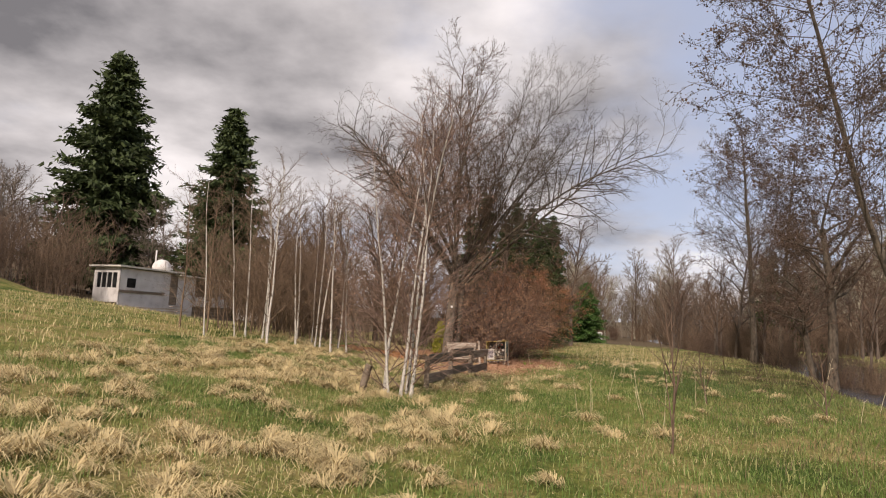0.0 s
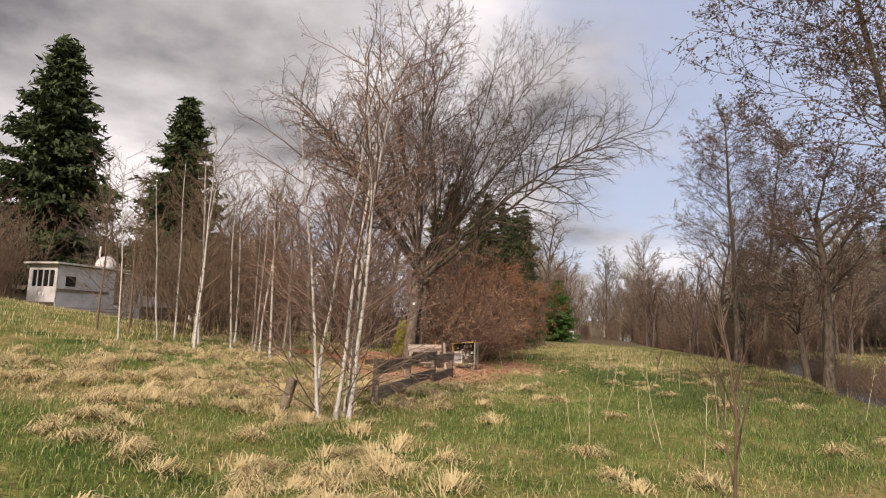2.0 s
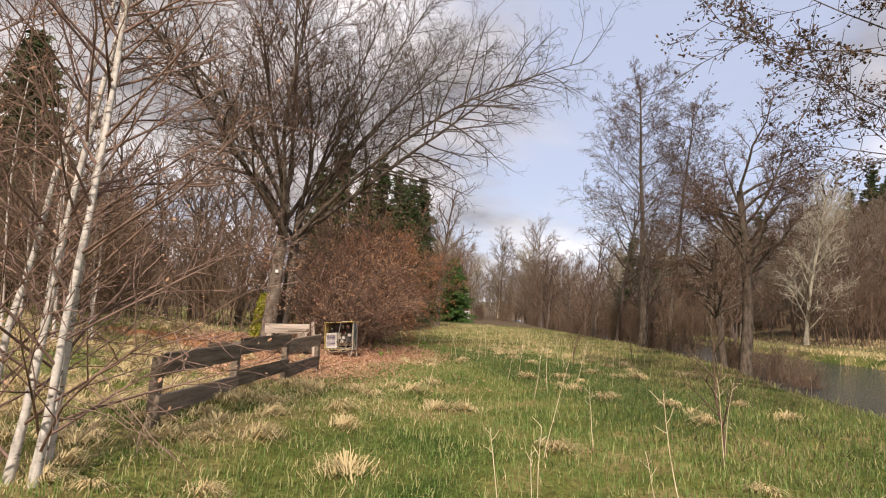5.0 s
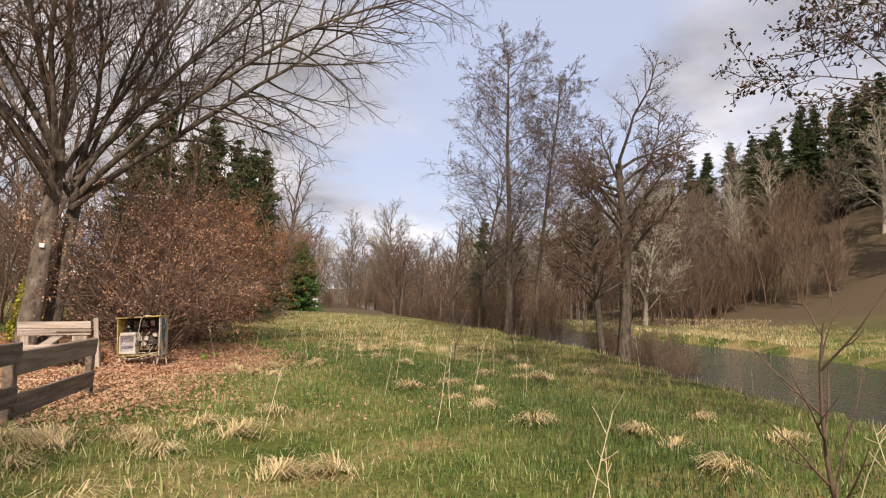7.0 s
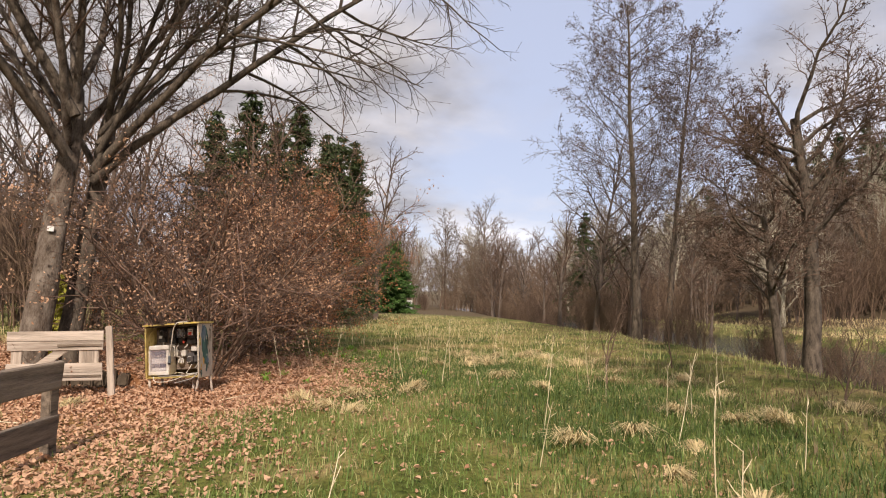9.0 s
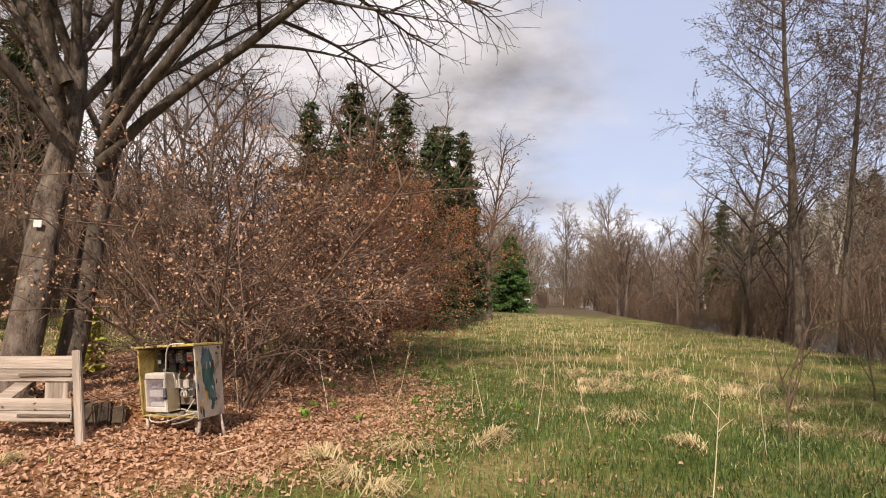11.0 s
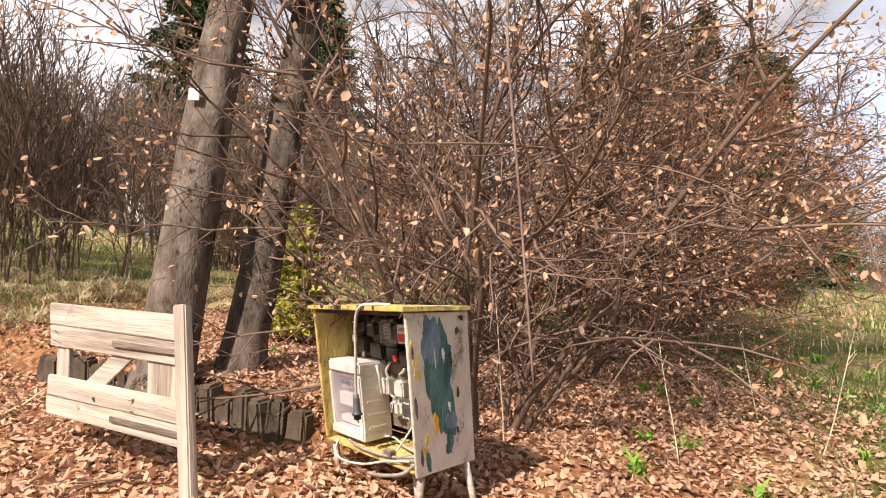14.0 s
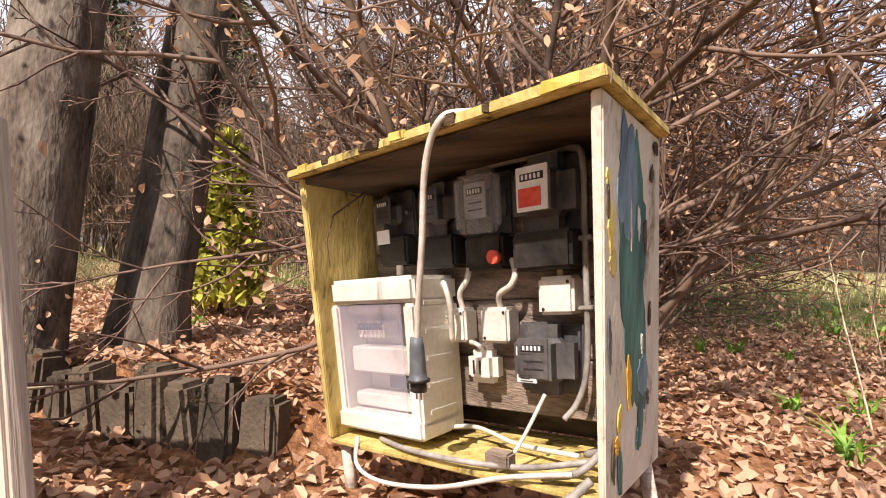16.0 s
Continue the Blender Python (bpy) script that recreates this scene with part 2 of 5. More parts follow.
def prisms(p0, p1, r0, r1, sides):
    """Tapered open prisms between pairs of places: verts, quads."""
    p0, p1 = np.asarray(p0, float), np.asarray(p1, float)
    d = p1 - p0
    d /= np.linalg.norm(d, axis=1, keepdims=True) + 1e-9
    ref = np.where(np.abs(d[:, 2:3]) > 0.9, [[1.0, 0, 0]], [[0, 0, 1.0]])
    u = np.cross(d, ref)
    u /= np.linalg.norm(u, axis=1, keepdims=True)
    v = np.cross(d, u)
    a = 2 * np.pi * np.arange(sides) / sides
    ring = np.cos(a)[None, :, None] * u[:, None] + np.sin(a)[None, :, None] * v[:, None]
    verts = np.concatenate([p0[:, None] + ring * np.asarray(r0)[:, None, None], p1[:, None] + ring * np.asarray(r1)[:, None, None]], axis=1)
    j = np.arange(sides)
    q = np.stack([j, (j + 1) % sides, sides + (j + 1) % sides, sides + j], axis=1)
    quads = q[None] + (2 * sides * np.arange(len(p0)))[:, None, None]
    return verts.reshape(-1, 3), quads.reshape(-1, 4)


def leaf_cards(places, size, rng, flat=0.0, fold=0.35):
    """Small creased leaves of two triangles a side, turned at random."""
    n = len(places)
    d = rng.normal(size=(n, 3))
    d[:, 2] *= 1 - flat
    d /= np.linalg.norm(d, axis=1, keepdims=True)
    r = rng.normal(size=(n, 3))
    r[:, 2] *= 1 - flat
    s = np.cross(d, r) if flat < 0.5 else np.stack([-d[:, 1], d[:, 0], rng.normal(size=n) * 0.25], axis=1)
    s /= np.linalg.norm(s, axis=1, keepdims=True) + 1e-9
    up = np.cross(s, d)
    L = (size * rng.uniform(0.6, 1.3, n))[:, None]
    w = L * rng.uniform(0.25, 0.42, n)[:, None]
    base = np.asarray(places)
    lift = up * L * fold * rng.uniform(-1, 1, (n, 1))
    droop = up * L * rng.uniform(-0.3, 0.3, (n, 1))
    pts = np.stack([base, base + d * L * 0.28 + s * w * 0.85 + lift, base + d * L * 0.68 + s * w * 0.8 + lift + droop * 0.5, base + d * L + droop,
                    base + d * L * 0.66 - s * w * 0.85 + lift * 0.8 + droop * 0.5, base + d * L * 0.3 - s * w * 0.8 + lift * 0.9], axis=1)
    i = 6 * np.arange(n)
    quads = np.concatenate([np.stack([i, i + 1, i + 2, i + 3], 1), np.stack([i, i + 3, i + 4, i + 5], 1)])
    return pts.reshape(-1, 3), quads


def blades(places, height, width, rng, bend=0.5, flop=0.0, way=None):
    """Bent blades of three triangles each."""
    n = len(places)
    a = rng.uniform(0, 2 * np.pi, n) if way is None else way + rng.normal(0, 0.6, n)
    out = np.stack([np.cos(a), np.sin(a), np.zeros(n)], 1)
    side = np.stack([-np.sin(a), np.cos(a), np.zeros(n)], 1)
    h = height * rng.uniform(0.5, 1.35, n)
    lean = np.clip(rng.normal(bend, 0.25, n) + flop, 0.05, 1.6)
    mid = places + out * (h * 0.45 * np.sin(lean * 0.6))[:, None] + np.array([0, 0, 1.0]) * (h * 0.5 * np.cos(lean * 0.6))[:, None]
    tip = mid + out * (h * 0.55 * np.sin(np.minimum(lean * 1.35, 2.0)))[:, None] + np.array([0, 0, 1.0]) * (h * 0.5 * np.cos(np.minimum(lean * 1.35, 2.0)))[:, None]
    w = (width * rng.uniform(0.6, 1.3, n))[:, None] * side
    v = np.stack([places - w, places + w, mid + w * 0.75, mid - w * 0.75, tip], 1)
    i = 5 * np.arange(n)
    return v.reshape(-1, 3), np.stack([i, i + 1, i + 2, i + 3], 1), np.stack([i + 3, i + 2, i + 4], 1)


# ---- ground ----
def bank(y):
    """The top of the river bank, for a place along the river."""
    y = np.asarray(y, float)
    soft = [np.interp(y + d, (-250, 0, 12, 22.6, 31.2, 42, 60, 90, 420), (6, 10.5, 13.2, 16.2, 20.8, 24.2, 28.5, 36, 125)) for d in (-3, -1.5, 0, 1.5, 3)]
    return sum(soft) / 5


def smooth_step(a, b, x):
    t = np.clip((np.asarray(x, float) - a) / (b - a), 0, 1)
    return t * t * (3 - 2 * t)


def ground(x, y):
    """Height of the ground: meadow, slope to the hut, river bed, hills."""
    x, y = np.asarray(x, float), np.asarray(y, float)
    z = -0.03 + 0.04 * np.sin(0.9 * x + 0.4) * np.cos(0.7 * y) + 0.03 * np.sin(2.1 * x - 1.3 * y) + 0.025 * np.sin(5.1 * x + 2 * np.sin(1.7 * y)) * np.sin(4.3 * y + 1.5 * np.sin(2.3 * x))
    z = z - 0.08 * smooth_step(19, 26, y) * smooth_step(7, 3, x)
    z = z + 0.26 * smooth_step(0.02, 0.2, y - 28.72 + 0.216 * (x + 0.9)) * smooth_step(2.5, 1.95, x) * smooth_step(-7, -3, x) * smooth_step(42, 33, y)
    left = np.clip(-x - 0.5, 0, None)
    z = z + 0.088 * left * smooth_step(44, 28, y + 0.6 * x) * smooth_step(0, 3, left) + 0.028 * left * smooth_step(28, 44, y + 0.6 * x)
    z = np.where(x < -30, z + 0.12 * np.clip(-x - 34, 0, 90), z)
    b = bank(y)
    z = z + 0.06 * smooth_step(b - 9, b - 2, x) * smooth_step(b + 2, b - 2, x) * smooth_step(60, 25, np.abs(y - 25))
    z = z - 2.2 * smooth_step(b - 2.5, b + 3.5, x) + 2.1 * smooth_step(b + 13, b + 16, x)
    far = np.clip(x - b - 24, 0, 120)
    z = z + 0.10 * np.clip(far, 0, 12) + 0.55 * np.clip(far - 12, 0, 40) * (1 - 0.72 * smooth_step(80, 150, y))
    z = z + 0.02 * np.clip(y - 160, 0, 300)
    return z


def axis_steps(core0, core1, step, far):
    a = list(np.arange(core0, core1 + 1e-6, step))
    s = step
    while a[-1] < far:
        s *= 1.22
        a.append(a[-1] + s)
    s = step
    while a[0] > -far:
        s *= 1.22
        a.insert(0, a[0] - s)
    return np.array(a)


def build_ground():
    xs, ys = axis_steps(-14, 24, 0.25, 1500), axis_steps(-4, 44, 0.25, 1500)
    gx, gy = np.meshgrid(xs, ys)
    gz = ground(gx, gy)
    near = (np.abs(gx) < 25) & (gy < 45) & (gy > -5)
    rng = np.random.default_rng(3)
    gz = gz + near * rng.normal(0, 0.012, gx.shape)
    n, k = len(xs), len(ys)
    i = (np.arange(k - 1)[:, None] * n + np.arange(n - 1)[None]).ravel()
    quads = np.stack([i, i + 1, i + n + 1, i + n], 1)
    ob = part("ground", mesh_of("ground", np.stack([gx, gy, gz], -1), quads, mat=ground_material(), smooth=True))
    return tagged(ob, "rough spring meadow of green and straw grass with fallen leaves", "ground", kind="structure")


def ground_material():
    m = bpy.data.materials.new("meadow_soil")
    m.use_nodes = True
    nt = m.node_tree
    n, link = nt.nodes.new, nt.links.new
    b = nt.nodes["Principled BSDF"]
    b.inputs["Roughness"].default_value, b.inputs["Specular IOR Level"].default_value = 0.95, 0.1
    co = n("ShaderNodeTexCoord")

    def noise_ramp(scale, detail, stops, rough=0.6):
        t, r = n("ShaderNodeTexNoise"), n("ShaderNodeValToRGB")
        t.inputs["Scale"].default_value, t.inputs["Detail"].default_value, t.inputs["Roughness"].default_value = scale, detail, rough
        link(co.outputs["Object"], t.inputs["Vector"])
        e = r.color_ramp.elements
        e[0].position, e[0].color = stops[0][0], (*stops[0][1], 1)
        e[1].position, e[1].color = stops[-1][0], (*stops[-1][1], 1)
        for pos, c in stops[1:-1]:
            x = e.new(pos)
            x.color = (*c, 1)
        link(t.outputs["Fac"], r.inputs[0])
        return t, r

    _, big = noise_ramp(0.5, 8, ((0.36, (0.06, 0.10, 0.02)), (0.5, (0.17, 0.18, 0.05)), (0.64, (0.36, 0.27, 0.13))))
    fine, small = noise_ramp(14, 6, ((0.3, (0.25, 0.22, 0.2)), (0.7, (1.1, 1.1, 1.0))))
    _, leafy = noise_ramp(18, 5, ((0.3, (0.10, 0.045, 0.02)), (0.5, (0.26, 0.12, 0.055)), (0.7, (0.46, 0.26, 0.14))))
    mul = n("ShaderNodeMix")
    mul.data_type, mul.blend_type = "RGBA", "MULTIPLY"
    mul.inputs["Factor"].default_value = 0.8
    link(big.outputs[0], mul.inputs["A"])
    link(small.outputs[0], mul.inputs["B"])
    # leaf litter lies in a patch round the cabinet and under the hedge
    dist, fade, warp, shift = n("ShaderNodeVectorMath"), n("ShaderNodeMapRange"), n("ShaderNodeTexNoise"), n("ShaderNodeVectorMath")
    warp.inputs["Scale"].default_value = 0.6
    shift.operation, shift.inputs[1].default_value = "MULTIPLY_ADD", (4, 4, 0)
    link(co.outputs["Object"], warp.inputs["Vector"])
    link(warp.outputs["Color"], shift.inputs[0])
    link(co.outputs["Object"], shift.inputs[2])
    dist.operation, dist.inputs[1].default_value = "DISTANCE", (2.2, 31.5, 0)
    link(shift.outputs[0], dist.inputs[0])
    fade.inputs["From Min"].default_value, fade.inputs["From Max"].default_value = 6.4, 4.6
    link(dist.outputs["Value"], fade.inputs["Value"])
    mix = n("ShaderNodeMix")
    mix.data_type = "RGBA"
    link(fade.outputs["Result"], mix.inputs["Factor"])
    link(mul.outputs["Result"], mix.inputs["A"])
    link(leafy.outputs[0], mix.inputs["B"])
    # brown woodland floor away from the meadow
    away, wood, floor_mix = n("ShaderNodeVectorMath"), n("ShaderNodeMapRange"), n("ShaderNodeMix")
    away.operation, away.inputs[1].default_value = "DISTANCE", (6, 30, 0)
    link(shift.outputs[0], away.inputs[0])
    wood.inputs["From Min"].default_value, wood.inputs["From Max"].default_value = 46, 62
    link(away.outputs["Value"], wood.inputs["Value"])
    floor_mix.data_type = "RGBA"
    floor_mix.inputs["B"].default_value = (0.105, 0.078, 0.048, 1)
    link(wood.outputs["Result"], floor_mix.inputs["Factor"])
    link(mix.outputs["Result"], floor_mix.inputs["A"])
    link(floor_mix.outputs["Result"], b.inputs["Base Color"])
    bp = n("ShaderNodeBump")
    bp.inputs["Strength"].default_value, bp.inputs["Distance"].default_value = 0.8, 0.06
    link(fine.outputs["Fac"], bp.inputs["Height"])
    link(bp.outputs[0], b.inputs["Normal"])
    return m


build_ground()
ys = np.linspace(-250, 420, 60)
wv = np.concatenate([np.stack([bank(ys) - 1.0, ys, np.full(60, -0.72)], 1), np.stack([bank(ys) + 15.5, ys, np.full(60, -0.72)], 1)])
wi = np.arange(59)
tagged(part("water", mesh_of("water", wv, np.stack([wi, 60 + wi, 61 + wi, 1 + wi], 1), mat=M["water"])), "dark rippled shallow river reflecting the sky", "river", kind="structure")


# ---- trees ----
def branch_out(rng, start, way, length, radius, level, spec, segs, tips, curl=None):
    """Adds one branch and, from it, its children: segs[level] gets (p0, p1, r0, r1)."""
    s = spec[level]
    steps = s.get("steps", 5)
    p, d, r = np.array(start, float), np.array(way, float), radius
    pts, dirs, rads = [p.copy()], [d.copy()], [r]
    end = s.get("end", 0.35)
    for k in range(steps):
        d = d + rng.normal(0, s.get("wobble", 0.12), 3)
        d[2] += s.get("up", 0.0)
        d /= np.linalg.norm(d)
        q = p + d * length / steps
        r2 = radius * (1 + (end - 1) * (k + 1) / steps)
        segs[level].append((p, q, r, r2))
        p, r = q, r2
        pts.append(p.copy()), dirs.append(d.copy()), rads.append(r)
    if level + 1 >= len(spec):
        tips.extend(pts[1:])
        return
    c = spec[level + 1]
    count = c["n"] if level == 0 else max(1, int(round(c["n"] * rng.uniform(0.7, 1.3))))
    lo, hi = c.get("from", 0.25), c.get("to", 1.0)
    turn = rng.uniform(0, 6.28)
    for j in range(count):
        f = lo + (hi - lo) * (j + rng.uniform(0, 1)) / count
        x = f * steps
        i = min(int(x), steps - 1)
        at = pts[i] + (pts[i + 1] - pts[i]) * (x - i)
        dd = dirs[i + 1]
        turn += 2.4 + rng.normal(0, 0.5)
        side = np.cross(dd, [0.3, 0.2, 1.0] if abs(dd[2]) < 0.9 else [1.0, 0, 0])
        side /= np.linalg.norm(side)
        other = np.cross(dd, side)
        a = radians(c.get("angle", 50)) * rng.uniform(0.75, 1.25)
        w = dd * math.cos(a) + math.sin(a) * (math.cos(turn) * side + math.sin(turn) * other)
        w[2] += c.get("lift", 0.0)
        w /= np.linalg.norm(w)
        size = c.get("len", 0.5) * length * rng.uniform(0.7, 1.2) * (1 - c.get("cone", 0.4) * f)
        branch_out(rng, at, w, size, min(rads[i] * 0.8, radius * c.get("thin", 0.45)), level + 1, spec, segs, tips)


def stem_tubes(segs, steps, sides, least):
    """Trunks as unbroken tubes, flared at the foot."""
    a = 2 * np.pi * np.arange(sides) / sides
    vs, qs, at = [], [], 0
    for k in range(0, len(segs), steps):
        run = segs[k:k + steps]
        pts = [run[0][0]] + [s[1] for s in run]
        rad = [max(run[0][2], least) * 1.35] + [max(s[3], least) for s in run]
        for i, (p, r) in enumerate(zip(pts, rad)):
            d = pts[min(i + 1, steps)] - pts[max(i - 1, 0)]
            d = d / np.linalg.norm(d)
            u = np.cross(d, [0.0, 1.0, 0.0])
            u /= np.linalg.norm(u)
            w = np.cross(d, u)
            lump = 1 + (0.07 * np.sin(3 * a + k) + 0.04 * np.sin(5 * a + 0.3 * i)) * (sides > 6)
            vs.append(p + r * lump[:, None] * (np.cos(a)[:, None] * u + np.sin(a)[:, None] * w))
        j = np.arange(sides)
        for i in range(steps):
            o = at + i * sides
            qs.append(np.stack([o + j, o + (j + 1) % sides, o + sides + (j + 1) % sides, o + sides + j], 1))
        at += (steps + 1) * sides
    return np.concatenate(vs), np.concatenate(qs)


def tree_meshes(name, seed, height, radius, spec, lean=(0, 0), stems=None):
    """Meshes of trunk, limbs and twigs of one tree that stands at the origin, and the places of its twig tips."""
    rng = np.random.default_rng(seed)
    segs, tips = [[] for _ in spec], []
    for x, y, lx, ly, scale in stems or [(0, 0, lean[0], lean[1], 1.0)]:
        w = np.array([lx, ly, 1.0])
        branch_out(rng, (x, y, -0.25), w / np.linalg.norm(w), height * scale + 0.25, radius * scale, 0, spec, segs, tips)
    out = []
    for level, s in enumerate(segs):
        if level == 0:
            out.append(stem_tubes(s, spec[0].get("steps", 5), 12 if radius > 0.1 else 6, spec[0].get("least", 0.0)))
            continue
        p0, p1 = np.array([a[0] for a in s]), np.array([a[1] for a in s])
        r0, r1 = np.array([a[2] for a in s]), np.array([a[3] for a in s])
        floor_r = spec[level].get("least", 0.0)
        out.append(prisms(p0, p1, np.maximum(r0, floor_r), np.maximum(r1, floor_r), (10, 6, 4, 3, 3)[level]))
    return out, np.array(tips)


def joined(parts):
    vs, qs, at = [], [], 0
    for v, q in parts:
        vs.append(v), qs.append(q + at)
        at += len(v)
    return np.concatenate(vs), np.concatenate(qs)


def tree(name, at, seed, height, radius, spec, label, category="tree", group="", barks=("bark", "twig"), lean=(0, 0), stems=None, leaves=None, split=1):
    """trunk, limbs and twigs as parts; leaves: (material, count, size, name)."""
    levels, tips = tree_meshes(name, seed, height, radius, spec, lean, stems)
    root = thing(name, at, label, category, group)
    v, q = levels[0]
    if stems and len(stems) > 5:
        tagged(part("stem_mass", mesh_of("stem_mass", v, q, mat=M[barks[0]], smooth=True), parent=root), kind="stuff")
    else:
        part("trunk", mesh_of("trunk", v, q, mat=M[barks[0]], smooth=True), parent=root)
    if split > 1 and len(levels) > 2:
        v, q = joined(levels[1:split])
        tagged(part("branchwork", mesh_of("branchwork", v, q, mat=M[barks[0]], smooth=True), parent=root), kind="stuff")
    v, q = joined(levels[split:])
    tagged(part("crown", mesh_of("crown", v, q, mat=M[barks[1]], smooth=True), parent=root), kind="stuff")
    if leaves:
        rng = np.random.default_rng(seed + 7)
        mat, count, size, called = leaves
        tuft = 7 if called == "withered_foliage" else 1
        pick = np.repeat(tips[rng.integers(0, len(tips), count // tuft)], tuft, 0)
        pick = pick + rng.normal(0, 0.09 if tuft > 1 else 0.05, pick.shape)
        lv, lt = leaf_cards(pick, size, rng)
        tagged(part(called, mesh_of(called, lv, lt, mat=M[mat]), parent=root), kind="stuff")
    return root


def stand(x, y, turn=0.0, size=1.0, dz=0.0):
    return pose(x, y, float(ground(x, y)) + dz, 0, 0, turn) @ Matrix.Diagonal((size, size, size, 1))


def conifer(name, at, seed, height, spread, label, category="spruce", mat="spruce", low=0.06, tiers=38, group="", reps=4):
    """A spruce: a straight trunk and drooping boughs, each set with ragged needle sprays."""
    rng = np.random.default_rng(seed)
    root = thing(name, at, label, category, group)
    v, q = prisms([(0, 0, -0.2)], [(0, 0, height)], [spread * 0.075], [0.02], 8)
    part("trunk", mesh_of("trunk", v, q, mat=M["bark"], smooth=True), parent=root)
    pts, dirs, sizes = [], [], []
    b0, b1, rr = [], [], []
    for k in range(tiers):
        f = low + (1 - low) * (k + rng.uniform(0, 1)) / tiers
        reach = spread * (1 - f) ** 0.7 * rng.uniform(0.75, 1.12) + 0.15
        for j in range(rng.integers(5, 8)):
            a = rng.uniform(0, 6.283)
            rise = 0.25 * f - 0.28 + rng.normal(0, 0.08)
            L = reach * rng.uniform(0.6, 1.1)
            d = np.array([math.cos(a), math.sin(a), rise])
            s = np.array([0, 0, height * f])
            b0.append(s), b1.append(s + d * L), rr.append(0.018 * L)
            m = max(3, int(L * 9 / max(0.6, spread * 0.22)))
            for t in np.linspace(0.18, 1.0, m):
                pts.append(s + d * L * t + np.array([0, 0, 0.10 * L * t * t]))
                dirs.append(d + rng.normal(0, 0.45, 3)), sizes.append(0.12 * spread * (0.55 + 0.5 * (1 - t)))
    v, q = prisms(b0, b1, rr, np.array(rr) * 0.3, 3)
    tagged(part("bough_work", mesh_of("bough_work", v, q, mat=M["bark"]), parent=root), kind="stuff")
    pts, dirs, sizes = np.repeat(pts, reps, 0), np.repeat(dirs, reps, 0), np.repeat(sizes, reps)
    n = len(pts)
    pts = pts + rng.normal(0, 0.05 * spread, (n, 3)) * [1, 1, 0.5]
    d = dirs + rng.normal(0, 0.5, (n, 3))
    d[:, 2] -= 0.25
    d /= np.linalg.norm(d, axis=1, keepdims=True)
    side = np.cross(d, rng.normal(size=(n, 3)))
    side /= np.linalg.norm(side, axis=1, keepdims=True)
    L = (sizes * rng.uniform(0.6, 1.3, n))[:, None]
    w = L * 0.24
    p = np.stack([pts - d * L * 0.3 , pts + side * w, pts + d * L, pts - side * w], 1)
    i = 4 * np.arange(n)
    tagged(part("foliage", mesh_of("foliage", p.reshape(-1, 3), np.stack([i, i + 1, i + 2, i + 3], 1), mat=M[mat]), parent=root), kind="stuff")
    return root


BIRCH = [dict(steps=9, wobble=0.035, end=0.25, up=0.02), dict(n=26, **{"from": 0.12}, len=0.34, angle=48, thin=0.34, steps=6, wobble=0.07, up=0.02, cone=0.55, end=0.2, least=0.004),
         dict(n=8, len=0.42, angle=38, thin=0.45, steps=4, wobble=0.12, up=-0.01, least=0.003), dict(n=4, len=0.45, angle=38, thin=0.5, steps=3, wobble=0.15, up=-0.04, least=0.0025)]
ALDER = [dict(steps=10, wobble=0.03, end=0.15, up=0.02), dict(n=50, **{"from": 0.28}, len=0.38, angle=58, thin=0.13, steps=6, wobble=0.10, up=0.04, cone=0.6, end=0.25, least=0.006),
         dict(n=13, len=0.42, angle=45, thin=0.4, steps=4, wobble=0.16, least=0.007), dict(n=9, len=0.42, angle=42, thin=0.5, steps=3, wobble=0.18, least=0.006)]
OPEN = [dict(steps=7, wobble=0.03, end=0.5), dict(n=17, **{"from": 0.5}, len=0.58, angle=54, thin=0.30, steps=8, wobble=0.15, up=0.035, cone=0.2, end=0.2),
        dict(n=20, len=0.36, angle=48, thin=0.26, steps=5, wobble=0.16, end=0.3, least=0.007), dict(n=15, len=0.42, angle=42, thin=0.45, steps=4, wobble=0.18, least=0.004)]
BUSH = [dict(steps=7, wobble=0.09, end=0.3, up=0.0), dict(n=9, **{"from": 0.12}, len=0.5, angle=54, thin=0.5, steps=6, wobble=0.12, up=0.0, cone=0.4, end=0.3, least=0.003),
        dict(n=7, len=0.42, angle=44, thin=0.5, steps=4, wobble=0.14, least=0.0022), dict(n=4, len=0.48, angle=42, thin=0.5, steps=2, wobble=0.18, least=0.0018)]
FAR = [dict(steps=6, wobble=0.05, end=0.2, least=0.02), dict(n=16, **{"from": 0.15}, len=0.45, angle=42, thin=0.4, steps=3, wobble=0.12, up=0.06, cone=0.5, least=0.012),
       dict(n=7, len=0.42, angle=40, thin=0.5, steps=2, wobble=0.16, least=0.008), dict(n=5, len=0.5, angle=40, thin=0.5, steps=1, wobble=0.18, least=0.006)]


# ---- trees of the meadow ----
ALDER_THICK = [ALDER[0], dict(ALDER[1], n=58, len=0.36), dict(ALDER[2], n=13), ALDER[3]]
MAPLE = [dict(steps=9, wobble=0.04, end=0.62, up=0.01), dict(n=8, **{"from": 0.74}, len=1.62, angle=38, thin=0.32, steps=11, wobble=0.07, up=0.012, cone=0.0, end=0.14),
         dict(n=22, **{"from": 0.16}, len=0.40, angle=42, thin=0.30, steps=7, wobble=0.10, up=0.03, cone=0.45, end=0.2, least=0.007), dict(n=11, len=0.36, angle=42, thin=0.40, steps=4, wobble=0.13, up=0.025, least=0.006),
         dict(n=7, len=0.55, angle=38, thin=0.5, steps=3, wobble=0.15, up=0.02, least=0.0047)]
MAPLE_LEAN = [MAPLE[0], dict(MAPLE[1], n=3), MAPLE[2], MAPLE[3], MAPLE[4]]
